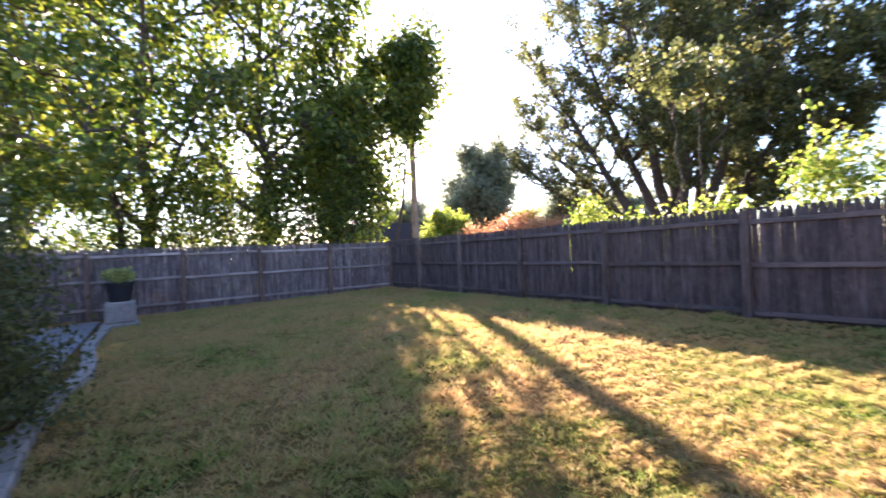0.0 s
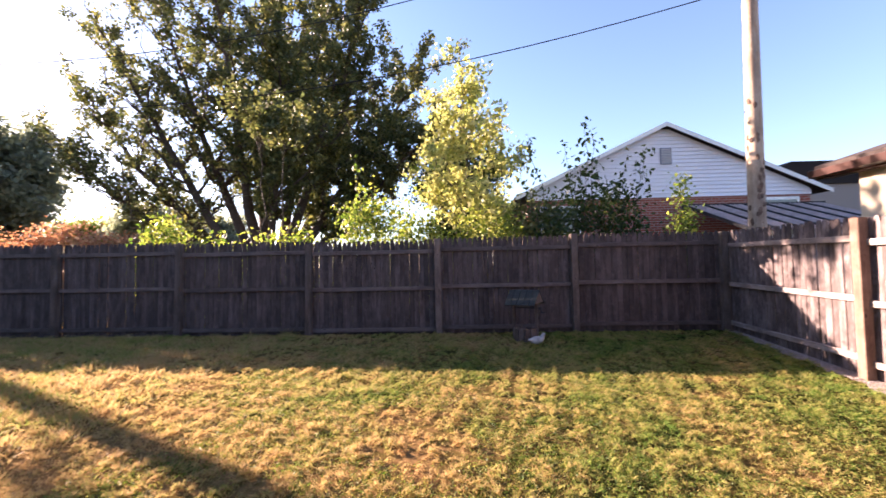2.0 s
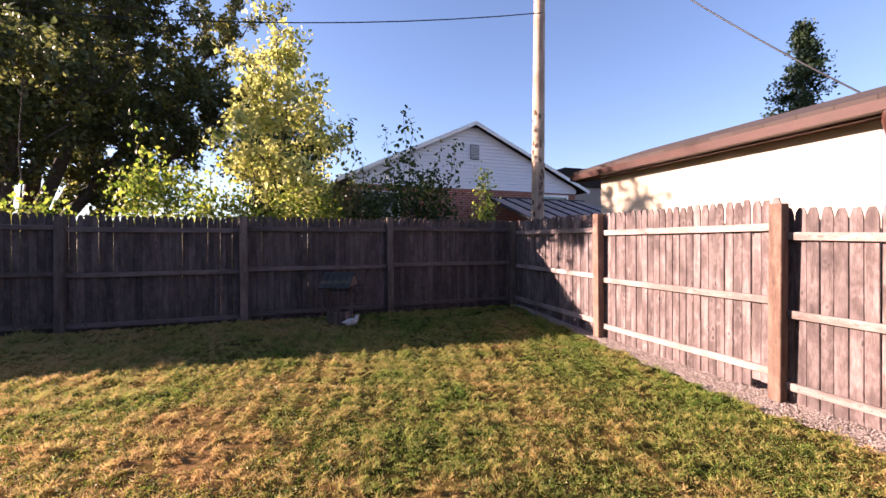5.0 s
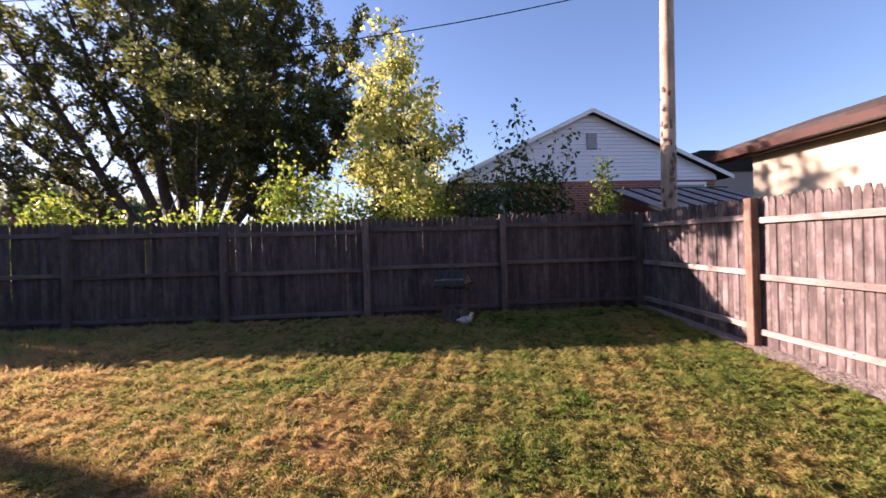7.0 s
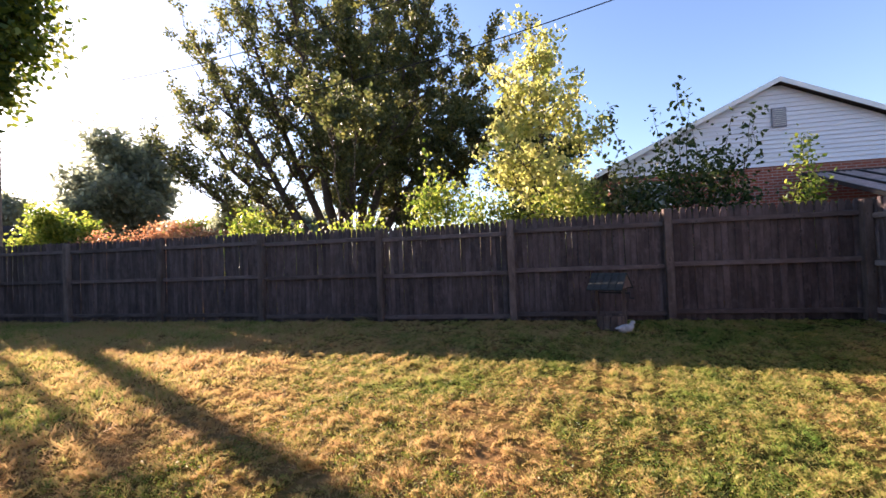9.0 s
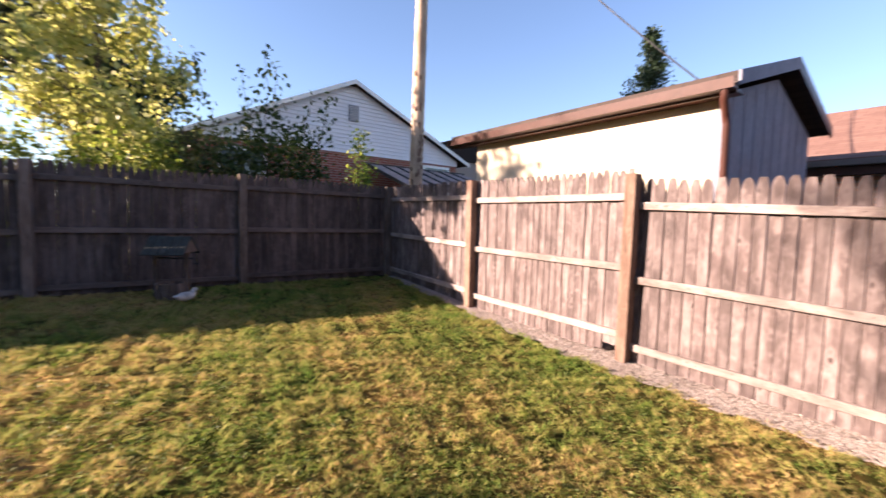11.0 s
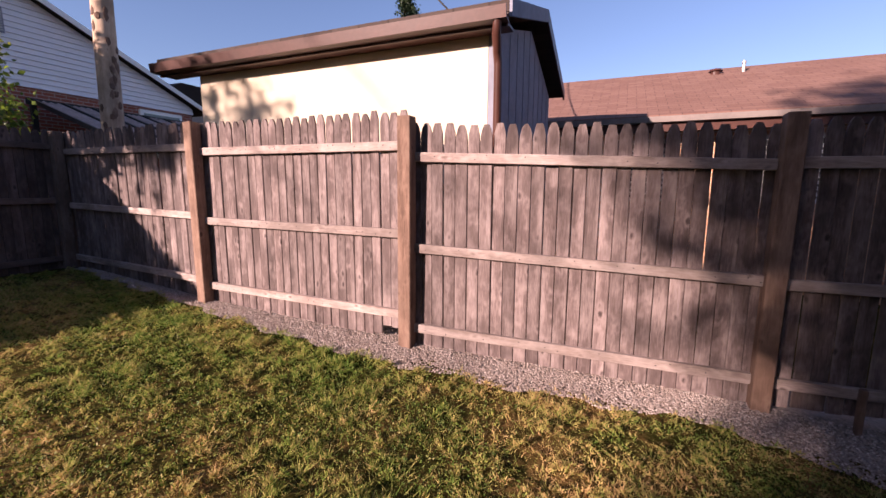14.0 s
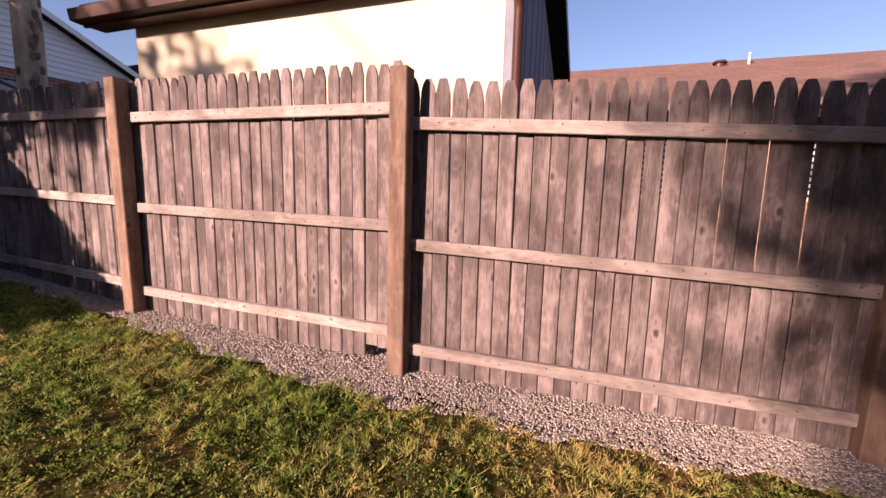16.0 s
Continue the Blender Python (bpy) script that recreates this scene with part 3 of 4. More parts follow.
# ---- grass ----
def blades(name, tufts, per, x0, x1, y0, y1, height, width, spread, seed):
    """Turf: tufts of leaning blades of uneven height over a short thin sward."""
    g = np.random.default_rng(seed)
    tx, ty = g.uniform(x0, x1, tufts), g.uniform(y0, y1, tufts)
    patch = np.sin(tx * 5.1 + 2 * np.sin(ty * 3.7)) * np.sin(ty * 4.3 + 2 * np.sin(tx * 2.9 + 1))
    tall = g.gamma(1.9, 0.53, tufts).clip(0.3, 2.2) * (0.85 + 0.35 * patch)
    near = g.normal(size=(tufts, per, 2)) * spread
    x, y = (tx[:, None] + near[..., 0]).ravel(), (ty[:, None] + near[..., 1]).ravel()
    n = len(x)
    lean = (near.reshape(-1, 2) / spread * 0.5 + g.normal(size=(n, 2)) * 0.55)
    h = height * np.repeat(tall, per) * g.uniform(0.5, 1.2, n)
    keep = (x < strip_edge(y) + 0.03 * g.normal(size=n)) & (y < -0.05)
    keep &= ~((y < -8.0) & (x > -5.1)) & ~((y < -8.25) & (x < -7.0)) & (y > -9.5) & ~((y < -6.8) & (x > -2.52) & (x < -1.36)) & (x > -18.85)
    x, y, h, lean = x[keep], y[keep], h[keep], lean[keep]
    n = len(x)
    mound = np.sin(x * 41 + 2 * np.sin(y * 23)) * np.sin(y * 37 + 2 * np.sin(x * 19 + 1)) + 0.6 * np.sin(x * 17 + y * 9) * np.sin(y * 15 - x * 7)
    z = ground_z(x, y) - 0.004 + 0.032 * mound.clip(-0.25, 1.4)
    a = g.uniform(0, 2 * np.pi, n)
    w = width * g.uniform(0.7, 1.4, n)
    p = np.stack([x, y, z], 1)
    side = np.stack([np.cos(a), np.sin(a), 0 * a], 1) * w[:, None] / 2
    tip = p + np.stack([lean[:, 0] * h, lean[:, 1] * h, h], 1)
    v = np.stack([p - side, p + side, tip], 1).reshape(-1, 3)
    ob = link("grass", np_mesh("grass", v, np.arange(3 * n).reshape(-1, 3)), BLADE)
    return tagged(ob, name, "grass", kind="stuff")


blades("short patchy green lawn with dry straw tufts", 46000, 30, -7.5, 0.1, -8.2, -0.02, 0.0185, 0.0065, 0.018, 11)
blades("dry yellowing lawn in the open yard", 32000, 17, -18.9, -7.5, -8.4, -0.02, 0.042, 0.012, 0.03, 12)


g = np.random.default_rng(77)
cx, cy = g.uniform(-7.0, -0.2, 12000), g.uniform(-7.9, -1.0, 12000)
ok = (cx < strip_edge(cy) - 0.08) & ~((cy < -6.75) & (cx < -1.3) & (cx > -2.6)) & (np.sin(cx * 3.1 + 1) * np.sin(cy * 2.7) > -0.25)
cc = np.stack([cx[ok], cy[ok], ground_z(cx[ok], cy[ok]) + 0.020], 1)
L_CLOVER = m_leaf("clover", (0.045, 0.095, 0.016), (0.11, 0.165, 0.03), (0.30, 0.25, 0.08), 0.35)
tagged(link("clover", leaf_mesh("clover", cc, (0.035, 0.035, 0.006), 16, 0.011, 78), L_CLOVER), "low clover leaves scattered through the lawn", "clover", kind="stuff")

# ---- neighbour's garage ----
def gable_roof(name, parent, mat, x0, xr, x1, y0, y1, ze0, zr, ze1, t=0.09):
    """Two slopes that meet at a ridge along y."""
    for lo, hi, zl in ((x0, xr, ze0), (x1, xr, ze1)):
        bm = prism([(lo, zl), (hi, zr), (hi, zr + t), (lo, zl + t)], 1, y0, y1)
        uv_plane(bm, (0, 1, 0), (hi - lo, 0, zr - zl))
        part(name, bm, mat, parent)


garage = thing("garage", "cream stucco garage with brown eaves behind the fence", "garage", (0, 0, 0))
GX0, GX1, GY0, GY1, GZ = 0.55, 3.40, -5.40, -1.90, 2.35
part("wall", box((GX0, GY0 + 0.06, -0.5), (GX0 + 0.15, GY1, GZ + 0.05)), STUCCO, garage, "sunlit cream stucco wall")
part("wall", box((GX1 - 0.15, GY0 + 0.06, -0.5), (GX1, GY1, GZ + 0.05)), STUCCO, garage)
XR, ZR = 2.0, 2.87
pent = [(GX0 + 0.003, -0.5), (GX1 - 0.003, -0.5), (GX1 - 0.003, GZ + 0.06), (XR, ZR - 0.02), (GX0 + 0.003, GZ + 0.06)]
bm = prism(pent, 1, GY1 - 0.15, GY1 - 0.003)
part("wall", bm, STUCCO, garage)
bm = prism(pent, 1, GY0 + 0.003, GY0 + 0.058)
gable = part("gable_wall", bm, BLUEGREY, garage, "shaded blue-grey board gable")
x = GX0 + 0.2
while x < GX1:
    zt = min(GZ + (x - GX0) * (ZR - GZ) / (XR - GX0), GZ + (GX1 - x) * (ZR - GZ) / (GX1 - XR)) - 0.02
    part("batten", box((x - 0.012, GY0 - 0.002, -0.4), (x + 0.012, GY0 + 0.004, zt)), BLUEGREY, gable)
    x += 0.30
gable_roof("roof", garage, SHINGLE_D, GX0 - 0.20, XR, GX1 + 0.25, GY0 - 0.16, GY1 + 0.42, 2.44, ZR + 0.09, 2.44)
part("fascia", box((GX0 - 0.19, GY0 - 0.15, 2.34), (GX0 - 0.165, GY1 + 0.40, 2.475)), BROWN, garage, "reddish-brown fascia board")
part("soffit", box((GX0 - 0.165, GY0 - 0.15, 2.355), (GX0 - 0.002, GY1 + 0.40, 2.375)), BROWN, garage)
prof = [(GX0 - 0.30, 2.46), (GX0 - 0.285, 2.37), (GX0 - 0.192, 2.36), (GX0 - 0.192, 2.375), (GX0 - 0.27, 2.385), (GX0 - 0.285, 2.465)]
part("gutter", prism(prof, 1, GY0 - 0.16, GY1 + 0.42), BROWN, garage, "reddish-brown metal gutter")
for s, (xa, za, xb, zb) in enumerate(((GX0 - 0.2, 2.40, XR, ZR + 0.05), (GX1 + 0.25, 2.40, XR, ZR + 0.05))):
    bm = prism([(xa, za), (xb, zb), (xb, zb + 0.13), (xa, za + 0.13)], 1, GY0 - 0.185, GY0 - 0.162)
    part("barge_board", bm, BLUEGREY if s == 0 else BROWN, garage)
v, f = tube([(GX0 - 0.24, GY0 - 0.08, 2.37), (GX0 - 0.23, GY0 - 0.07, 2.28), (GX0 - 0.09, GY0 - 0.04, 2.2), (GX0 - 0.05, GY0 - 0.04, 2.1), (GX0 - 0.05, GY0 - 0.04, -0.3)],
            [0.035] * 5, 8)
link("downspout", np_mesh("downspout", v, f), BROWN, garage, "brown metal downspout")

# ---- brown-roofed house ----
bh = thing("brick_house", "long orange brick house with a brown shingle roof", "house", (0, 0, 0))
BX, BZ = 4.55, 2.10
bm = box((BX, -19.0, -0.7), (BX + 5.6, -3.0, BZ - 0.09))
part("wall", uv_plane(bm, (0, 1, 0), (0, 0, 1)), ORANGEBRICK, bh)
gable_roof("roof", bh, SHINGLE_B, BX - 0.4, BX + 2.8, BX + 6.0, -19.4, -2.6, BZ, BZ + 1.33, BZ, 0.08)
gut = [(BX - 0.50, BZ + 0.05), (BX - 0.485, BZ - 0.03), (BX - 0.405, BZ - 0.035), (BX - 0.405, BZ + 0.055)]
part("gutter", prism(gut, 1, -19.4, -2.6), GUTTER, bh, "pale metal gutter")
part("fascia", box((BX - 0.40, -19.4, BZ - 0.16), (BX - 0.375, -2.6, BZ - 0.002)), BROWN, bh)
part("soffit", box((BX - 0.374, -19.4, BZ - 0.13), (BX - 0.002, -2.6, BZ - 0.105)), BROWN, bh)
for y0 in (-6.75, -8.7):
    win = part("window", box((BX - 0.04, y0 - 0.45, 0.9), (BX + 0.02, y0 + 0.45, 1.86), 0.01), WHITE, bh)
    part("pane", box((BX - 0.052, y0 - 0.39, 0.96), (BX - 0.038, y0 + 0.39, 1.80)), GLASS, win)
    for k in range(9):
        part("blind_slat", box((BX - 0.062, y0 - 0.37, 1.0 + k * 0.085), (BX - 0.054, y0 + 0.37, 1.05 + k * 0.085)), WHITE, win)
for y0, r, h in ((-8.0, 0.09, 0.06), (-8.45, 0.028, 0.17)):
    x0 = BX + 2.3
    zb = BZ + 0.08 + (x0 - BX + 0.4) * 1.33 / 3.2
    bm = bmesh.new()
    bmesh.ops.create_cone(bm, cap_ends=True, segments=14, radius1=r, radius2=r * 0.92, depth=h + 0.3, matrix=Matrix.Translation((x0, y0, zb + h / 2 - 0.15)))
    bmesh.ops.create_cone(bm, cap_ends=True, segments=14, radius1=r * 1.35, radius2=r * 1.1, depth=0.04, matrix=Matrix.Translation((x0, y0, zb + h)))
    part("roof_vent", bm, GALV if r < 0.05 else BROWN, bh)

# ---- white-gabled house ----
wh = thing("gabled_house", "white clapboard gable house with red brick walls", "house", (0, 0, 0))
WY, WXL, WXR, WXA, WZA, WZE, WZB = 5.3, -2.75, 6.1, 1.66, 5.33, 3.27, 3.19
bm = box((WXL + 0.3, WY + 0.05, -0.2), (WXR - 0.25, WY + 11.0, WZB))
part("wall", uv_plane(bm, (1, 0, 0), (0, 0, 1)), REDBRICK, wh)
core = [(WXL + 0.3, WZB), (WXR - 0.25, WZB), (WXR - 0.25, WZE + 0.05), (WXA, WZA - 0.08), (WXL + 0.3, WZE + 0.05)]
gw = part("gable_wall", prism(core, 1, WY + 0.05, WY + 0.25), VINYL, wh)
z, course = WZB, 0.115
sl = (WXA - WXL) / (WZA - WZE)
sr = (WXR - WXA) / (WZA - WZE)
while z < WZA - 0.14:
    zt = z + course
    lim = max(0.0, z + 0.02 - WZE)
    xa, xb = max(WXL + 0.28, WXL + lim * sl), min(WXR - 0.23, WXR - lim * sr)
    lim2 = max(0.0, zt - WZE)
    xc, xd = max(WXL + 0.28, WXL + lim2 * sl), min(WXR - 0.23, WXR - lim2 * sr)
    bm = bmesh.new()
    q = [bm.verts.new(c) for c in ((xa, WY, z), (xb, WY, z), (xd, WY + 0.034, zt), (xc, WY + 0.034, zt), (xa, WY + 0.048, z), (xb, WY + 0.048, z), (xd, WY + 0.048, zt), (xc, WY + 0.048, zt))]
    for idx in ((0, 1, 2, 3), (5, 4, 7, 6), (4, 5, 1, 0), (4, 0, 3, 7), (1, 5, 6, 2), (3, 2, 6, 7)):
        bm.faces.new([q[i] for i in idx])
    part("clapboard", bm, VINYL, gw)
    z = zt
vent = part("gable_vent", box((1.52, WY - 0.03, 4.18), (1.85, WY + 0.0, 4.68), 0.005), BLUEGREY, wh, "slatted grey gable vent")
for s in range(9):
    part("vent_slat", box((1.545, WY - 0.045, 4.215 + s * 0.05), (1.825, WY - 0.028, 4.235 + s * 0.05)), GALV, vent)
gable_roof("roof", wh, SHINGLE_D, WXL - 0.1, WXA, WXR + 0.2, WY - 0.2, WY + 11.2, WZE - 0.03, WZA + 0.02, WZE - 0.03, 0.07)
for xa, xb in ((WXL - 0.1, WXA), (WXR + 0.2, WXA)):
    part("barge_board", prism([(xa, WZE - 0.09), (xb, WZA - 0.04), (xb, WZA + 0.085), (xa, WZE + 0.035)], 1, WY - 0.225, WY - 0.203), WHITE, wh)
for x0, x1, z0, z1 in ((4.35, 5.5, 1.9, 3.12), (-2.1, -0.9, 1.5, 3.0)):
    win = part("window", box((x0, WY - 0.02, z0), (x1, WY + 0.06, z1), 0.01), WHITE, wh)
    part("pane", box((x0 + 0.09, WY - 0.034, z0 + 0.09), (x1 - 0.09, WY - 0.018, (z0 + z1) / 2 - 0.03)), GLASS, win)
    part("pane", box((x0 + 0.09, WY - 0.034, (z0 + z1) / 2 + 0.03), (x1 - 0.09, WY - 0.018, z1 - 0.09)), GLASS, win)
hip = prism([(7.6, 4.35), (9.2, 5.3), (13.0, 5.3), (14.0, 4.35)], 1, WY + 5, WY + 9)
rear = thing("rear_roof", "dark shingled roof behind the white gable", "house", (0, 0, 0))
part("roof", hip, SHINGLE_D, rear)
part("wall", box((7.8, WY + 5.1, -0.2), (13.8, WY + 8.9, 4.348)), REDBRICK, rear)

# ---- lattice-topped lean-to beside the pole ----
lt = thing("lean_to_roof", "low lean-to with corrugated pale panels and dark rafters", "awning", (0, 0, 0))
LY0, LY1, LZ0, LZ1 = 2.2, 4.9, 1.95, 2.86
for s in range(7):
    xa = 2.0 + s * 0.55
    vs, fs = [], []
    for r, (yy_, zz_) in enumerate(((LY0, LZ0), (LY1, LZ1))):
        for q in range(13):
            for lvl in (0.0, -0.012):
                vs.append((xa + 0.50 * q / 12, yy_, zz_ + 0.03 * math.sin(q * math.pi / 1.5) + lvl))
    for q in range(12):
        a, b = q * 2, 26 + q * 2
        fs += [(a, a + 2, b + 2, b), (a + 1, b + 1, b + 3, a + 3)]
    link("panel", np_mesh("panel", vs, fs), CORR, lt)
    part("rafter", prism([(LY0, LZ0 - 0.05), (LY1, LZ1 - 0.05), (LY1, LZ1 + 0.045), (LY0, LZ0 + 0.045)], 0, xa - 0.045, xa - 0.005), DARK, lt)
part("beam", box((1.9, LY1, LZ1 - 0.08), (5.9, LY1 + 0.08, LZ1 + 0.05)), DARK, lt)
for x0 in (1.95, 5.75):
    part("post", box((x0, LY1 + 0.002, 0.0), (x0 + 0.09, LY1 + 0.078, LZ1 - 0.08)), DARK, lt)
    part("post", box((x0, LY0, 0.0), (x0 + 0.09, LY0 + 0.08, LZ0 - 0.055)), DARK, lt)


# ---- poles and wires ----
def utility_pole(at, top, r0, r1, label, lean):
    th = thing("utility_pole", label, "utility pole", at)
    zs = np.linspace(-0.3, top, 14)
    pts = np.stack([lean[0] * zs, lean[1] * zs, zs], 1)
    v, f = tube(pts, np.linspace(r0, r1, 14), 18)
    link("shaft", np_mesh("shaft", v, f), POLE, th)
    part("crossarm", box((-1.1, -0.06, top - 0.75), (1.1, 0.06, top - 0.62), 0.01), POST, th)
    for x0 in (-0.95, -0.4, 0.4, 0.95):
        bm = bmesh.new()
        bmesh.ops.create_cone(bm, cap_ends=True, segments=10, radius1=0.05, radius2=0.03, depth=0.14, matrix=Matrix.Translation((x0, 0, top - 0.55)))
        part("insulator", bm, DARK, th)
    return th


rp = utility_pole((0.98, 0.6, 0.05), 10.5, 0.152, 0.108, "tall sun-bleached wooden utility pole flecked with modelled leaf shadow", (0.014, 0.0))
g = np.random.default_rng(3)
# dark raised flecks stand in for leaf shadow on the lower shaft
for k in range(26):
    z, a = g.uniform(1.7, 4.2), g.uniform(3.0, 5.4)
    r = 0.150 - z * 0.0042
    bm = bmesh.new()
    bmesh.ops.create_icosphere(bm, subdivisions=1, radius=1)
    for v in bm.verts:
        v.co = Vector((v.co.x * 0.012, v.co.y * g.uniform(0.025, 0.05), v.co.z * g.uniform(0.04, 0.10)))
    bmesh.ops.rotate(bm, matrix=Matrix.Rotation(a, 3, "Z"), verts=bm.verts)
    bmesh.ops.translate(bm, vec=(math.cos(a) * r + 0.014 * z, math.sin(a) * r, z), verts=bm.verts)
    part("bark_flake", bm, POST, rp)
lp = utility_pole((-22.9, 3.7, 0.0), 11.0, 0.175, 0.15, "distant brown wooden utility pole beyond the fence corner", (0, 0))


def wire(a, b, sag, label):
    t = np.linspace(0, 1, 24)
    p = np.array(a)[None] + (np.array(b) - np.array(a))[None] * t[:, None]
    p[:, 2] -= sag * 4 * t * (1 - t)
    v, f = tube(p, [0.011] * 24, 5)
    return tagged(link("overhead_wire", np_mesh("wire", v, f), DARK), label, "wire", "overhead wires")


wire((1.07, 0.48, 6.45), (-22.9, 3.7, 6.75), 1.35, "thin dark overhead wire slung between two poles")
wire((1.10, 0.48, 8.25), (-22.9, 3.7, 7.7), 1.35, "thin dark overhead wire slung between two poles")
wire((1.11, 0.60, 9.3), (2.0, -4.556, 3.05), 0.25, "dark service wire dropping to the garage ridge")

# ---- own house wing beside the camera ----
wing = tagged(thing("wall_house", "taupe grooved vertical siding of the house wing", "wall", (0, 0, 0)), kind="structure")
part("core", box((-5.1, -14.0, -0.6), (-0.34, -8.075, 2.75)), TAUPE, wing)
x = -5.1
while x < -0.45:
    part("siding_plank", box((x + 0.005, -8.073, -0.5), (min(x + 0.145, -0.42), -8.055, 2.73), 0.002), TAUPE, wing)
    x += 0.15
part("corner_board", box((-0.415, -8.085, -0.52), (-0.305, -8.03, 2.75), 0.004), TAUPE_T, wing)
part("corner_board", box((-0.34, -8.15, -0.52), (-0.29, -8.088, 2.75), 0.004), TAUPE_T, wing)
part("eave", box((-5.3, -14.2, 2.752), (-0.12, -7.75, 2.86)), TAUPE_T, wing)
house2 = tagged(link("wall_rear", bpy.data.meshes.new("wall_rear"), TAUPE), "plain taupe rear wall of the house", "wall", kind="structure")
bm = box((-19.0, -12.0, -0.6), (-5.11, -11.2, 2.75))
bm.to_mesh(house2.data)
bm.free()
bracket = thing("hanging_feeder", "small amber feeder hung from the wing's corner", "bird feeder", (-0.22, -8.02, 1.42))
bm = bmesh.new()
bmesh.ops.create_cone(bm, cap_ends=True, segments=8, radius1=0.035, radius2=0.03, depth=0.1)
AMBER = m_plain("amber_wood", (0.50, 0.24, 0.06), 0.6)
part("body", bm, AMBER, bracket)
bm = bmesh.new()
bmesh.ops.create_cone(bm, cap_ends=True, segments=8, radius1=0.05, radius2=0.008, depth=0.05, matrix=Matrix.Translation((0, 0, 0.075)))
part("cap", bm, POST, bracket)
v, f = tube([(0, 0, 0.09), (0, 0, 0.16), (-0.03, -0.01, 0.19), (-0.085, -0.03, 0.19)], [0.004] * 4, 5)
link("hook", np_mesh("hook", v, f), DARK, bracket)

# ---- low timber deck ----
deck = thing("timber_deck", "low grey timber deck against the house", "deck", (0, 0, 0))
DZ, y = -0.25, -6.84
while y > -8.0:
    part("board", box((-2.5, y - 0.135, DZ - 0.035), (-1.38, y, DZ), 0.004), DECK, deck)
    y -= 0.142
part("joist", box((-1.46, -7.99, DZ - 0.16), (-1.42, -6.90, DZ - 0.036)), DECK, deck)
part("joist", box((-2.4, -6.94, DZ - 0.16), (-1.462, -6.90, DZ - 0.036)), DECK, deck)

# ---- wishing well and goose ----
well = thing("wishing_well", "small dark wooden wishing well ornament", "garden ornament", (-3.52, -0.62, 0.055))
well.rotation_euler = (0, 0, -0.5)
for s in range(12):
    a = s * math.tau / 12
    m = pose(math.cos(a) * 0.17, math.sin(a) * 0.17, 0, 0, 0, math.degrees(a))
    part("stave", add_box(bmesh.new(), (-0.014, -0.042, 0), (0.014, 0.042, 0.20), 0.004, m), POST_DARK, well)
for x0 in (-0.19, 0.19):
    part("upright", box((x0 - 0.022, -0.022, 0.02), (x0 + 0.022, 0.022, 0.68), 0.003), POST_DARK, well)
for s in (-1, 1):
    for q in range(5):
        x0 = -0.25 + q * 0.1
        bm = bmesh.new()
        m = pose(0, 0, 0.80, 42 * s, 0, 0)
        add_box(bm, (x0 + 0.003, (-0.34 if s > 0 else 0.0), -0.008), (x0 + 0.097, (0.0 if s > 0 else 0.34), 0.008), 0.003, m)
        part("roof_board", bm, ROOF_SHADED, well)
part("gable_end", prism([(-0.2, 0.60), (0.2, 0.60), (0.0, 0.775)], 0, 0.225, 0.24), POST_DARK, well)
part("gable_end", prism([(-0.2, 0.60), (0.2, 0.60), (0.0, 0.775)], 0, -0.24, -0.225), POST_DARK, well)
v, f = tube([(-0.24, 0, 0.52), (0.27, 0, 0.52), (0.27, 0, 0.45), (0.32, 0, 0.45)], [0.012] * 4, 6)
link("crank", np_mesh("crank", v, f), DARK, well)

bm = bmesh.new()
for c, s in (((0, 0, 0.07), (0.12, 0.06, 0.06)), ((0.10, 0, 0.10), (0.04, 0.03, 0.05)), ((0.125, 0, 0.145), (0.035, 0.026, 0.028)), ((-0.11, 0, 0.085), (0.05, 0.03, 0.02))):
    bmesh.ops.create_icosphere(bm, subdivisions=2, radius=1, matrix=Matrix.Translation(c) @ Matrix.Diagonal((*s, 1)))
goose = part("garden_statue", bm, CHALK)
goose.location, goose.rotation_euler = (-3.40, -0.95, 0.045), (0, 0, 0.5)
tagged(goose, "small pale bird statue lying on the lawn", "statue")

# ---- planting bed, paving and pot at the far end of the house ----
edging = thing("stone_edging", "curved row of pale stone edging blocks", "edging", (0, 0, 0))
pth = [(-7.6, -8.20), (-9.3, -8.33), (-10.6, -8.30), (-11.6, -8.15), (-12.6, -8.2), (-14.0, -8.35), (-16.0, -8.3), (-18.6, -8.2)]
pl = np.array(pth)
seg = np.r_[0, np.cumsum(np.linalg.norm(np.diff(pl, axis=0), axis=1))]
d = 0.0
while d < seg[-1] - 0.3:
    L = random.uniform(0.28, 0.42)
    xs, ys = np.interp([d, d + L], seg, pl[:, 0]), np.interp([d, d + L], seg, pl[:, 1])
    a = math.degrees(math.atan2(ys[1] - ys[0], xs[1] - xs[0]))
    m = pose(float(xs.mean()), float(ys.mean()), float(ground_z(xs.mean(), ys.mean())), 0, 0, a)
    bm = add_box(bmesh.new(), (-L / 2 + 0.01, -0.09, -0.05), (L / 2 - 0.01, 0.09, random.uniform(0.09, 0.13)), 0.018, m)
    part("block", bm, STONE, edging)
    d += L
paving = tagged(thing("pavement", "grey slab path beside the planting bed", "path", (0, 0, 0)), kind="structure")
for a in range(11):
    for b in range(2):
        x0, y0 = -18.6 + a * 0.62, -8.55 - b * 0.62
        z0 = float(ground_z(x0, y0))
        part("slab", box((x0, y0 - 0.6, z0 - 0.03), (x0 + 0.6, y0, z0 + 0.035 + random.uniform(0, 0.006)), 0.008), PAVING, paving)
ped = thing("stone_plinth", "pale stone block carrying a flower pot", "plinth", (-17.0, -8.05, float(ground_z(-17, -8.05))))
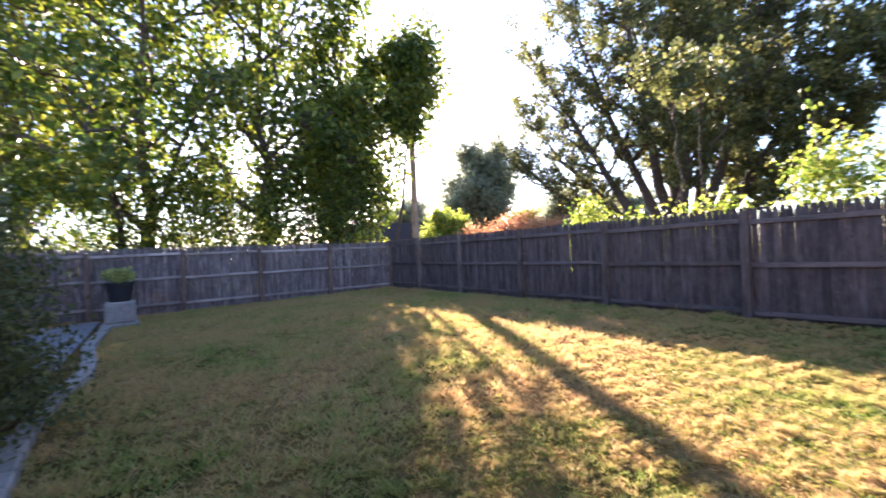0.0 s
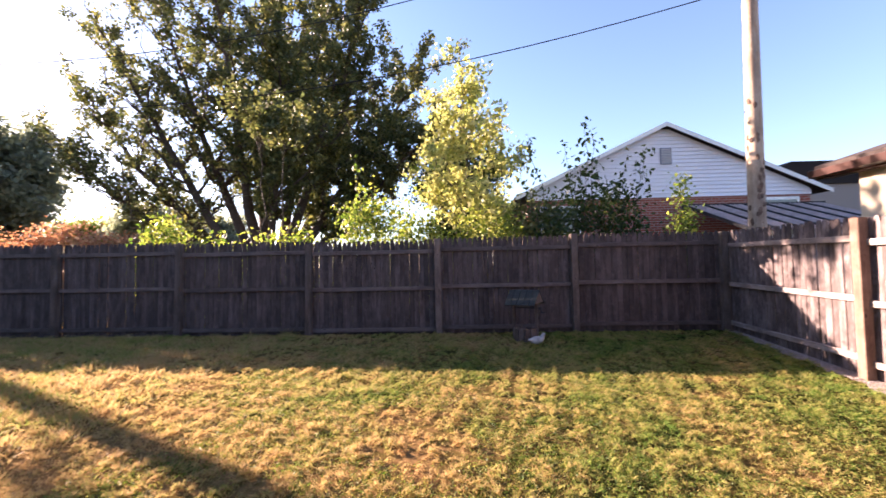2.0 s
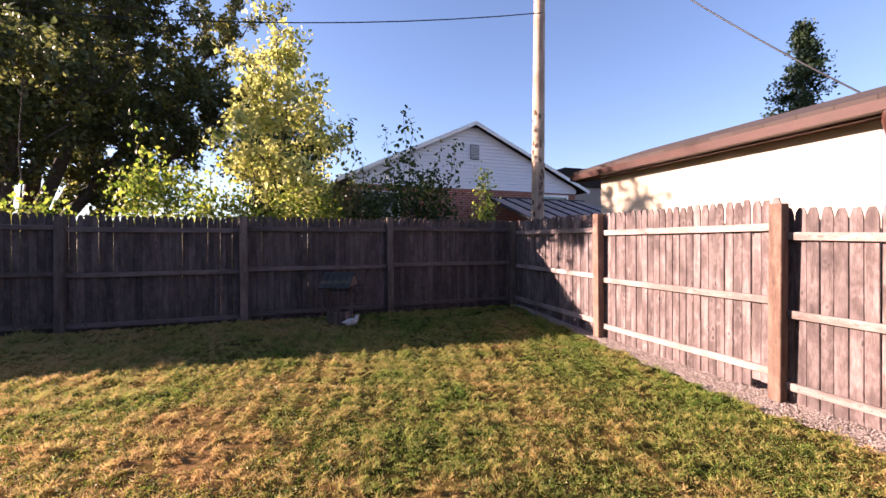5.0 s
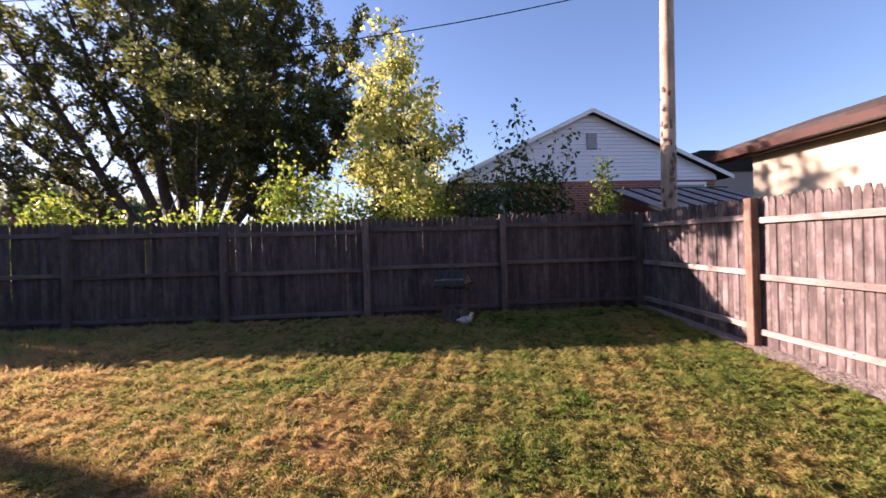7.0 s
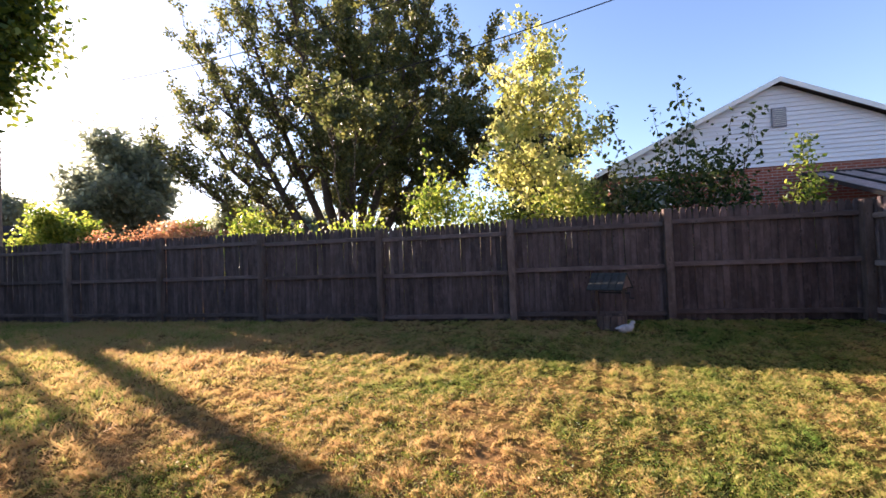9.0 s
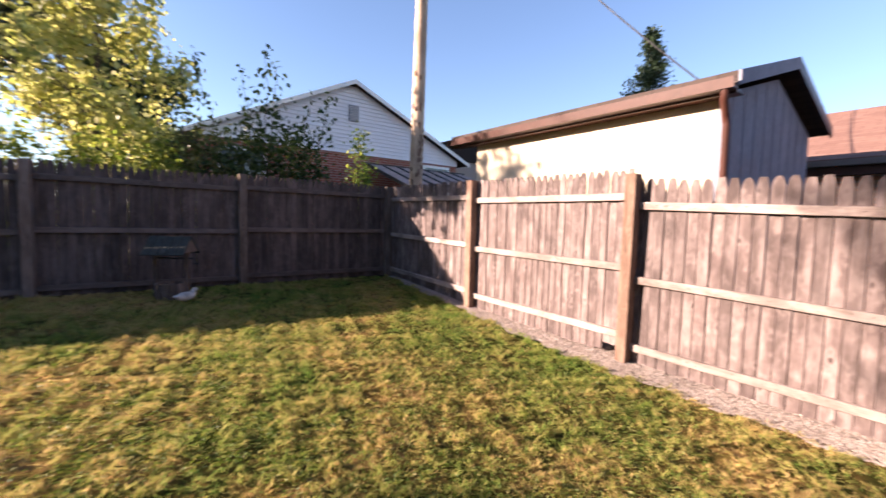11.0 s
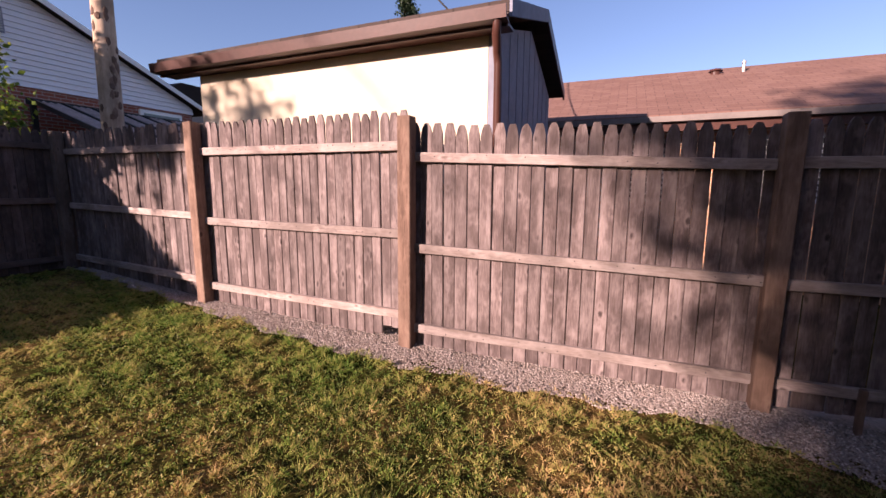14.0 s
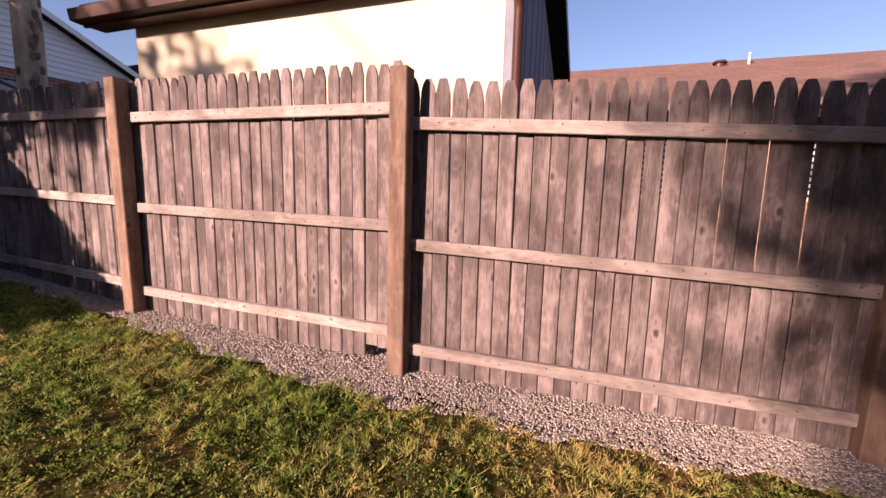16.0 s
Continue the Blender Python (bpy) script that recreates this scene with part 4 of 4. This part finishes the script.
part("base", box((-0.36, -0.36, 0), (0.36, 0.36, 0.12), 0.02), STONE, ped)
part("block", box((-0.29, -0.29, 0.12), (0.29, 0.29, 0.60), 0.03), STONE, ped)
pot = thing("flower_pot", "black pot with a yellow-green plant on a plinth", "flower pot", (-17.0, -8.05, float(ground_z(-17, -8.05)) + 0.60))
bm = bmesh.new()
bmesh.ops.create_cone(bm, cap_ends=True, segments=24, radius1=0.20, radius2=0.28, depth=0.42, matrix=Matrix.Translation((0, 0, 0.21)))
bmesh.ops.create_cone(bm, cap_ends=True, segments=24, radius1=0.30, radius2=0.30, depth=0.06, matrix=Matrix.Translation((0, 0, 0.42)))
part("vessel", bm, DARK, pot)
g = np.random.default_rng(21)
cc = np.stack([g.normal(0, 0.16, 40), g.normal(0, 0.16, 40), g.uniform(0.44, 0.72, 40)], 1)
tagged(link("plant", leaf_mesh("plant", cc, 0.05, 22, 0.06, 22), L_YELLOW, pot), kind="stuff")
shrub("evergreen_shrub", "dense dark green shrub beside the stone edging", (-9.5, -9.0, -0.1), (2.6, 1.9, 2.35), L_BIG, 30, 170, 130, 0.045, 0.13)
shrub("evergreen_shrub", "dense dark green shrub beside the stone edging", (-7.6, -9.4, -0.1), (1.8, 1.6, 1.7), L_DARK, 31, 120, 110, 0.045, 0.13)

# ---- trees and shrubs beyond the back fence ----
def fan_tree(label, at, stems, mats, seed, leaf=0.2):
    """Several stems from one base that fan out and rise, with upswept branches and leafy shoots along them.
    stems: azimuth of the lean, lean from upright, length, thickness, leaves a tuft."""
    g = np.random.default_rng(seed)
    th = thing("oak_tree", label, "tree", at)
    tubes, tufts = [], ([], [])
    for az, tilt, length, r0, dense in stems:
        a, tl = radians(az), radians(tilt)
        d0 = np.array([math.cos(a) * math.sin(tl), math.sin(a) * math.sin(tl), math.cos(tl)])
        start = np.array([math.cos(a), math.sin(a), 0.0]) * 0.45 * min(1, tilt / 20) + np.array([0, 0, -0.3])
        t = np.linspace(0, 1, 12)[:, None]
        ln = start + d0 * length * t + np.array([0, 0, 1.0]) * (0.16 * length * math.sin(tl)) * t ** 2
        ln[1:] += np.cumsum(g.normal(size=(11, 3)) * 0.10, axis=0)
        tubes.append(tube(ln, r0 * (1 - 0.92 * t[:, 0] ** 0.8), 8))
        for k in range(24):
            q = 0.35 + 0.65 * (k + g.random()) / 24
            b = ln[min(10, int(q * 11))]
            aa = k * 2.4 + g.uniform(-0.5, 0.5)
            side = np.array([math.cos(aa), math.sin(aa), 0.12 + 0.5 * q]) + d0 * 0.5
            side /= np.linalg.norm(side)
            reach = length * g.uniform(0.15, 0.36) * (1.3 - 0.75 * q)
            e = b + side * reach + np.array([0, 0, 0.18 * reach])
            br = curve_to(b, e, -0.06, g, 7, 0.10)
            tubes.append(tube(br, np.linspace(r0 * 0.30 * (1.1 - q) + 0.025, 0.012, 7), 5))
            for j in range(7):
                c = br[1 + j * 5 // 6]
                up = g.normal(size=3) * np.array([0.75, 0.75, 0.35]) + np.array([0, 0, 0.75]) + side * 0.5
                up /= np.linalg.norm(up)
                tip = c + up * g.uniform(0.5, 1.25)
                tubes.append(tube(np.array([c, (c + tip) / 2 + g.normal(size=3) * 0.05, tip]), [0.014, 0.010, 0.004], 3))
                n = 5
                for u in np.linspace(0.3, 1.0, n):
                    if g.random() < dense:
                        tufts[int(g.random() < 0.18)].append(c + (tip - c) * u)
    v, f = join_tubes(tubes)
    link("trunk", np_mesh("trunk", v, f), BARK, th)
    for k in range(2):
        if tufts[k]:
            tagged(link("crown", leaf_mesh("crown", np.array(tufts[k]), 0.17, 17, leaf, seed + 1 + k), mats[k], th), kind="stuff")
    return th


fan_tree("large spreading dark-leaved tree with several low forked trunks", (-17.2, 19.2, 0),
         ((184, 60, 15.0, 0.34, 0.40), (176, 47, 18.0, 0.42, 0.45), (188, 33, 19.0, 0.42, 0.42), (200, 19, 19.0, 0.42, 0.55), (265, 16, 19.0, 0.46, 0.75),
          (20, 12, 20.0, 0.46, 0.95), (345, 24, 19.0, 0.44, 1.0), (4, 37, 17.0, 0.42, 1.0), (60, 30, 16.0, 0.36, 0.9), (358, 53, 14.0, 0.36, 1.0),
          (300, 34, 14.0, 0.34, 0.9), (330, 5, 21.0, 0.40, 0.8), (120, 30, 16.0, 0.36, 0.4)),
         (L_BIG, L_OAK_LIT), 101, 0.19)
# added trees, set so their crowns throw leaf shadow on the garage wall
for x0, y0, h, sd in ((-9.7, 3.15, 6.3, 108), (-9.5, 4.0, 6.5, 109)):
    tree("shadow_tree", "small dark-leaved tree added behind the fence to cast leaf shadow", (x0, y0, 0), h, 1.05, L_BIG, sd, 0.80, 0.03, 9, 6, 6, 0.11, 1.0, 1.1, 0.12)
tree("young_tree", "slender bright yellow-leaved young tree", (-4.35, 2.5, 0), 6.25, 1.4, L_YELLOW, 111, 0.22, 0.05, 17, 8, 14, 0.10, 1.0, 0.2, 0.11)
shrub("leafy_shrub", "bright green leafy shrub behind the fence", (-6.6, 2.2, 0), (2.4, 1.5, 2.75), L_GREEN, 121, 90, 55, 0.075, 0.15, spikes=4)
shrub("leafy_shrub", "yellow-green shrub spilling over the fence top", (-4.0, 1.3, 0), (3.2, 1.3, 2.4), L_GREEN, 122, 90, 60, 0.07, 0.15)
for k, (x0, w, h) in enumerate(((-8.3, 2.0, 2.1), (-9.7, 1.4, 1.9), (-10.9, 1.0, 2.3), (-5.4, 1.8, 2.2))):
    shrub("hedge_shrub", "light green hedge shrub showing above the fence", (x0, 1.25, 0), (w, 1.1, h), L_GREEN, 130 + k, 55, 60, 0.07, 0.15, "hedge along the back fence")
shrub("dark_shrub", "dark shrub with tall sparse shoots behind the fence", (-1.7, 1.6, 0), (3.5, 1.3, 2.85), L_DARK, 141, 130, 60, 0.075, 0.2, spikes=11)
shrub("leafy_shrub", "dark green shrub between the young tree and the white house", (-2.9, 1.9, 0), (1.9, 1.3, 2.75), L_BIG, 143, 90, 60, 0.075, 0.17)
shrub("vine_column", "narrow bright green climber above the fence", (0.05, 1.4, 0), (0.5, 0.5, 3.05), L_GREEN, 142, 30, 40, 0.07, 0.10)
tree("oak_tree", "dark rounded tree behind the white house", (-4.6, 20.0, 0), 9.0, 3.6, L_DARK, 151, 0.25, 0.2, 8, 9, 70, 0.2, 1.0, 0.3, 0.45)

# ---- trees beyond the left fence ----
for k, (x0, y0, h, r, fk, pr) in enumerate(((-22.2, -7.6, 15.0, 5.6, 0.12, 14), (-23.0, -3.4, 16.0, 4.6, 0.14, 13), (-22.4, -0.5, 13.5, 3.0, 0.1, 11), (-27.5, -11.5, 16.0, 6.0, 0.18, 22),
                                              (-26.5, 0.6, 11.0, 2.2, 0.2, 14))):
    tree("maple_tree", "tall backlit leafy tree over the side fence", (x0, y0, 0), h, r, L_LEFT, 201 + k, fk, 0.26, 15, 12, pr, 0.22, 1.0, 0.14, 0.36, group="trees over the side fence")
tree("high_crowned_tree", "tall backlit tree leaning over the fence corner", (-21.0, 1.1, 0), 12.5, 1.7, L_LEFT, 221, 0.58, 0.09, 14, 11, 15, 0.2, 1.0, 0.78, 0.42,
     lean=(0, 1.9), group="trees over the side fence")
tree("high_crowned_tree", "sparse backlit tree behind the fence corner", (-22.2, 0.9, 0), 10.5, 1.7, L_LEFT, 222, 0.25, 0.08, 14, 10, 9, 0.18, 1.0, 0.2, 0.30, group="trees over the side fence")
for k, (x0, y0, w, h) in enumerate(((-20.8, -6.2, 3.8, 4.6), (-20.8, -3.3, 3.6, 4.2), (-20.6, -0.9, 2.8, 5.6), (-21, -9.5, 4.5, 4.8), (-24.5, -5.0, 5.0, 5.5), (-25, -10, 6, 5.5))):
    shrub("side_shrub", "dark undergrowth behind the side fence", (x0, y0, 0), (1.6, w, h), L_LEFT, 210 + k, 110, 60, 0.12, 0.3, "undergrowth behind the side fence")


# ---- distance ----
def polar(az, dist, z=0.0):
    a = radians(az)
    return (-4.7 - math.sin(a) * dist, -7.4 + math.cos(a) * dist, z)


tree("far_tree", "hazy grey-green tree in the distance", polar(49.2, 42), 11.5, 3.7, L_HAZED, 301, 0.2, 0.3, 12, 10, 55, 0.32, 1.0, 0.15, 0.55)
tree("far_tree", "small yellow-green tree in the distance", polar(54, 26), 3.8, 1.6, L_GREEN, 302, 0.2, 0.1, 8, 7, 50, 0.15, 1.0, 0.15, 0.3)
tree("far_tree", "hazy green tree in the distance", polar(36, 45), 7.0, 4.0, L_HAZED, 303, 0.2, 0.25, 10, 9, 55, 0.3, 1.0, 0.15, 0.5)
tree("far_tree", "hazy green tree in the distance", polar(41, 52), 6.0, 4.0, L_GREEN, 304, 0.2, 0.25, 9, 9, 50, 0.3, 1.0, 0.15, 0.5)
tree("far_tree", "hazy green tree in the distance", polar(60, 55), 8.5, 4.0, L_HAZED, 305, 0.2, 0.25, 9, 9, 50, 0.3, 1.0, 0.15, 0.5)
tree("far_tree", "hazy green tree in the distance", polar(31, 50), 6.5, 4.0, L_HAZED, 306, 0.2, 0.25, 9, 9, 50, 0.3, 1.0, 0.15, 0.5)
for k, (az, h) in enumerate(((36.5, 2.4), (39.0, 2.6), (41.5, 2.85), (44.0, 2.95), (46.5, 2.8), (49.0, 2.6), (51.0, 2.35))):
    shrub("rust_shrub", "rust-orange autumn shrub beyond the fence", polar(az, 21), (2.4, 1.8, h), L_RED, 310 + k, 60, 60, 0.10, 0.2, "autumn shrubs")
for az, dist, w, label in ((61.5, 30, 3.2, "small dark slate-roofed house in the distance"), (56.5, 34, 3.4, "small dark slate-roofed house in the distance")):
    c = polar(az, dist)
    hs = thing("far_house", label, "house", c)
    hs.rotation_euler = (0, 0, radians(az))
    part("wall", box((-w, -3, 0), (w, 3, 1.9)), WHITE, hs)
    part("roof", prism([(-3.4, 1.9), (3.4, 1.9), (0.0, 3.6)], 0, -w - 0.2, w + 0.2), SHINGLE_D, hs)


def conifer(at, height, radius, seed):
    g = np.random.default_rng(seed)
    th = thing("conifer_tree", "dark narrow evergreen rising behind the garage", "tree", at)
    v, f = tube([(0, 0, z) for z in np.linspace(0, height, 8)], np.linspace(0.18, 0.02, 8), 7)
    tubes, ends = [(v, f)], []
    for k in range(150):
        z = height * (0.12 + 0.87 * (k / 150))
        r = radius * (1 - (z / height) ** 1.3) * g.uniform(0.55, 1.1) + 0.08
        a = g.uniform(0, 6.28)
        e = np.array([math.cos(a) * r, math.sin(a) * r, z + 0.15 * r])
        ln = curve_to((0, 0, z), e, -0.04, g, 5, 0.04)
        tubes.append(tube(ln, np.linspace(0.03, 0.006, 5), 4))
        ends += list(ln[1:])
    v, f = join_tubes(tubes)
    link("trunk", np_mesh("trunk", v, f), BARK, th)
    tagged(link("crown", leaf_mesh("crown", np.array(ends), 0.14, 26, 0.13, seed + 1), L_PINE, th), kind="stuff")


conifer((18.4, 4.7, 0), 11.6, 3.1, 401)

stake = part("garden_stake", box((-0.018, -0.018, -0.2), (0.018, 0.018, 0.30), 0.004), POST)
stake.location = (0.13, -7.83, float(ground_z(0.13, -7.83)))
tagged(stake, "short brown wooden stake in the gravel", "stake")
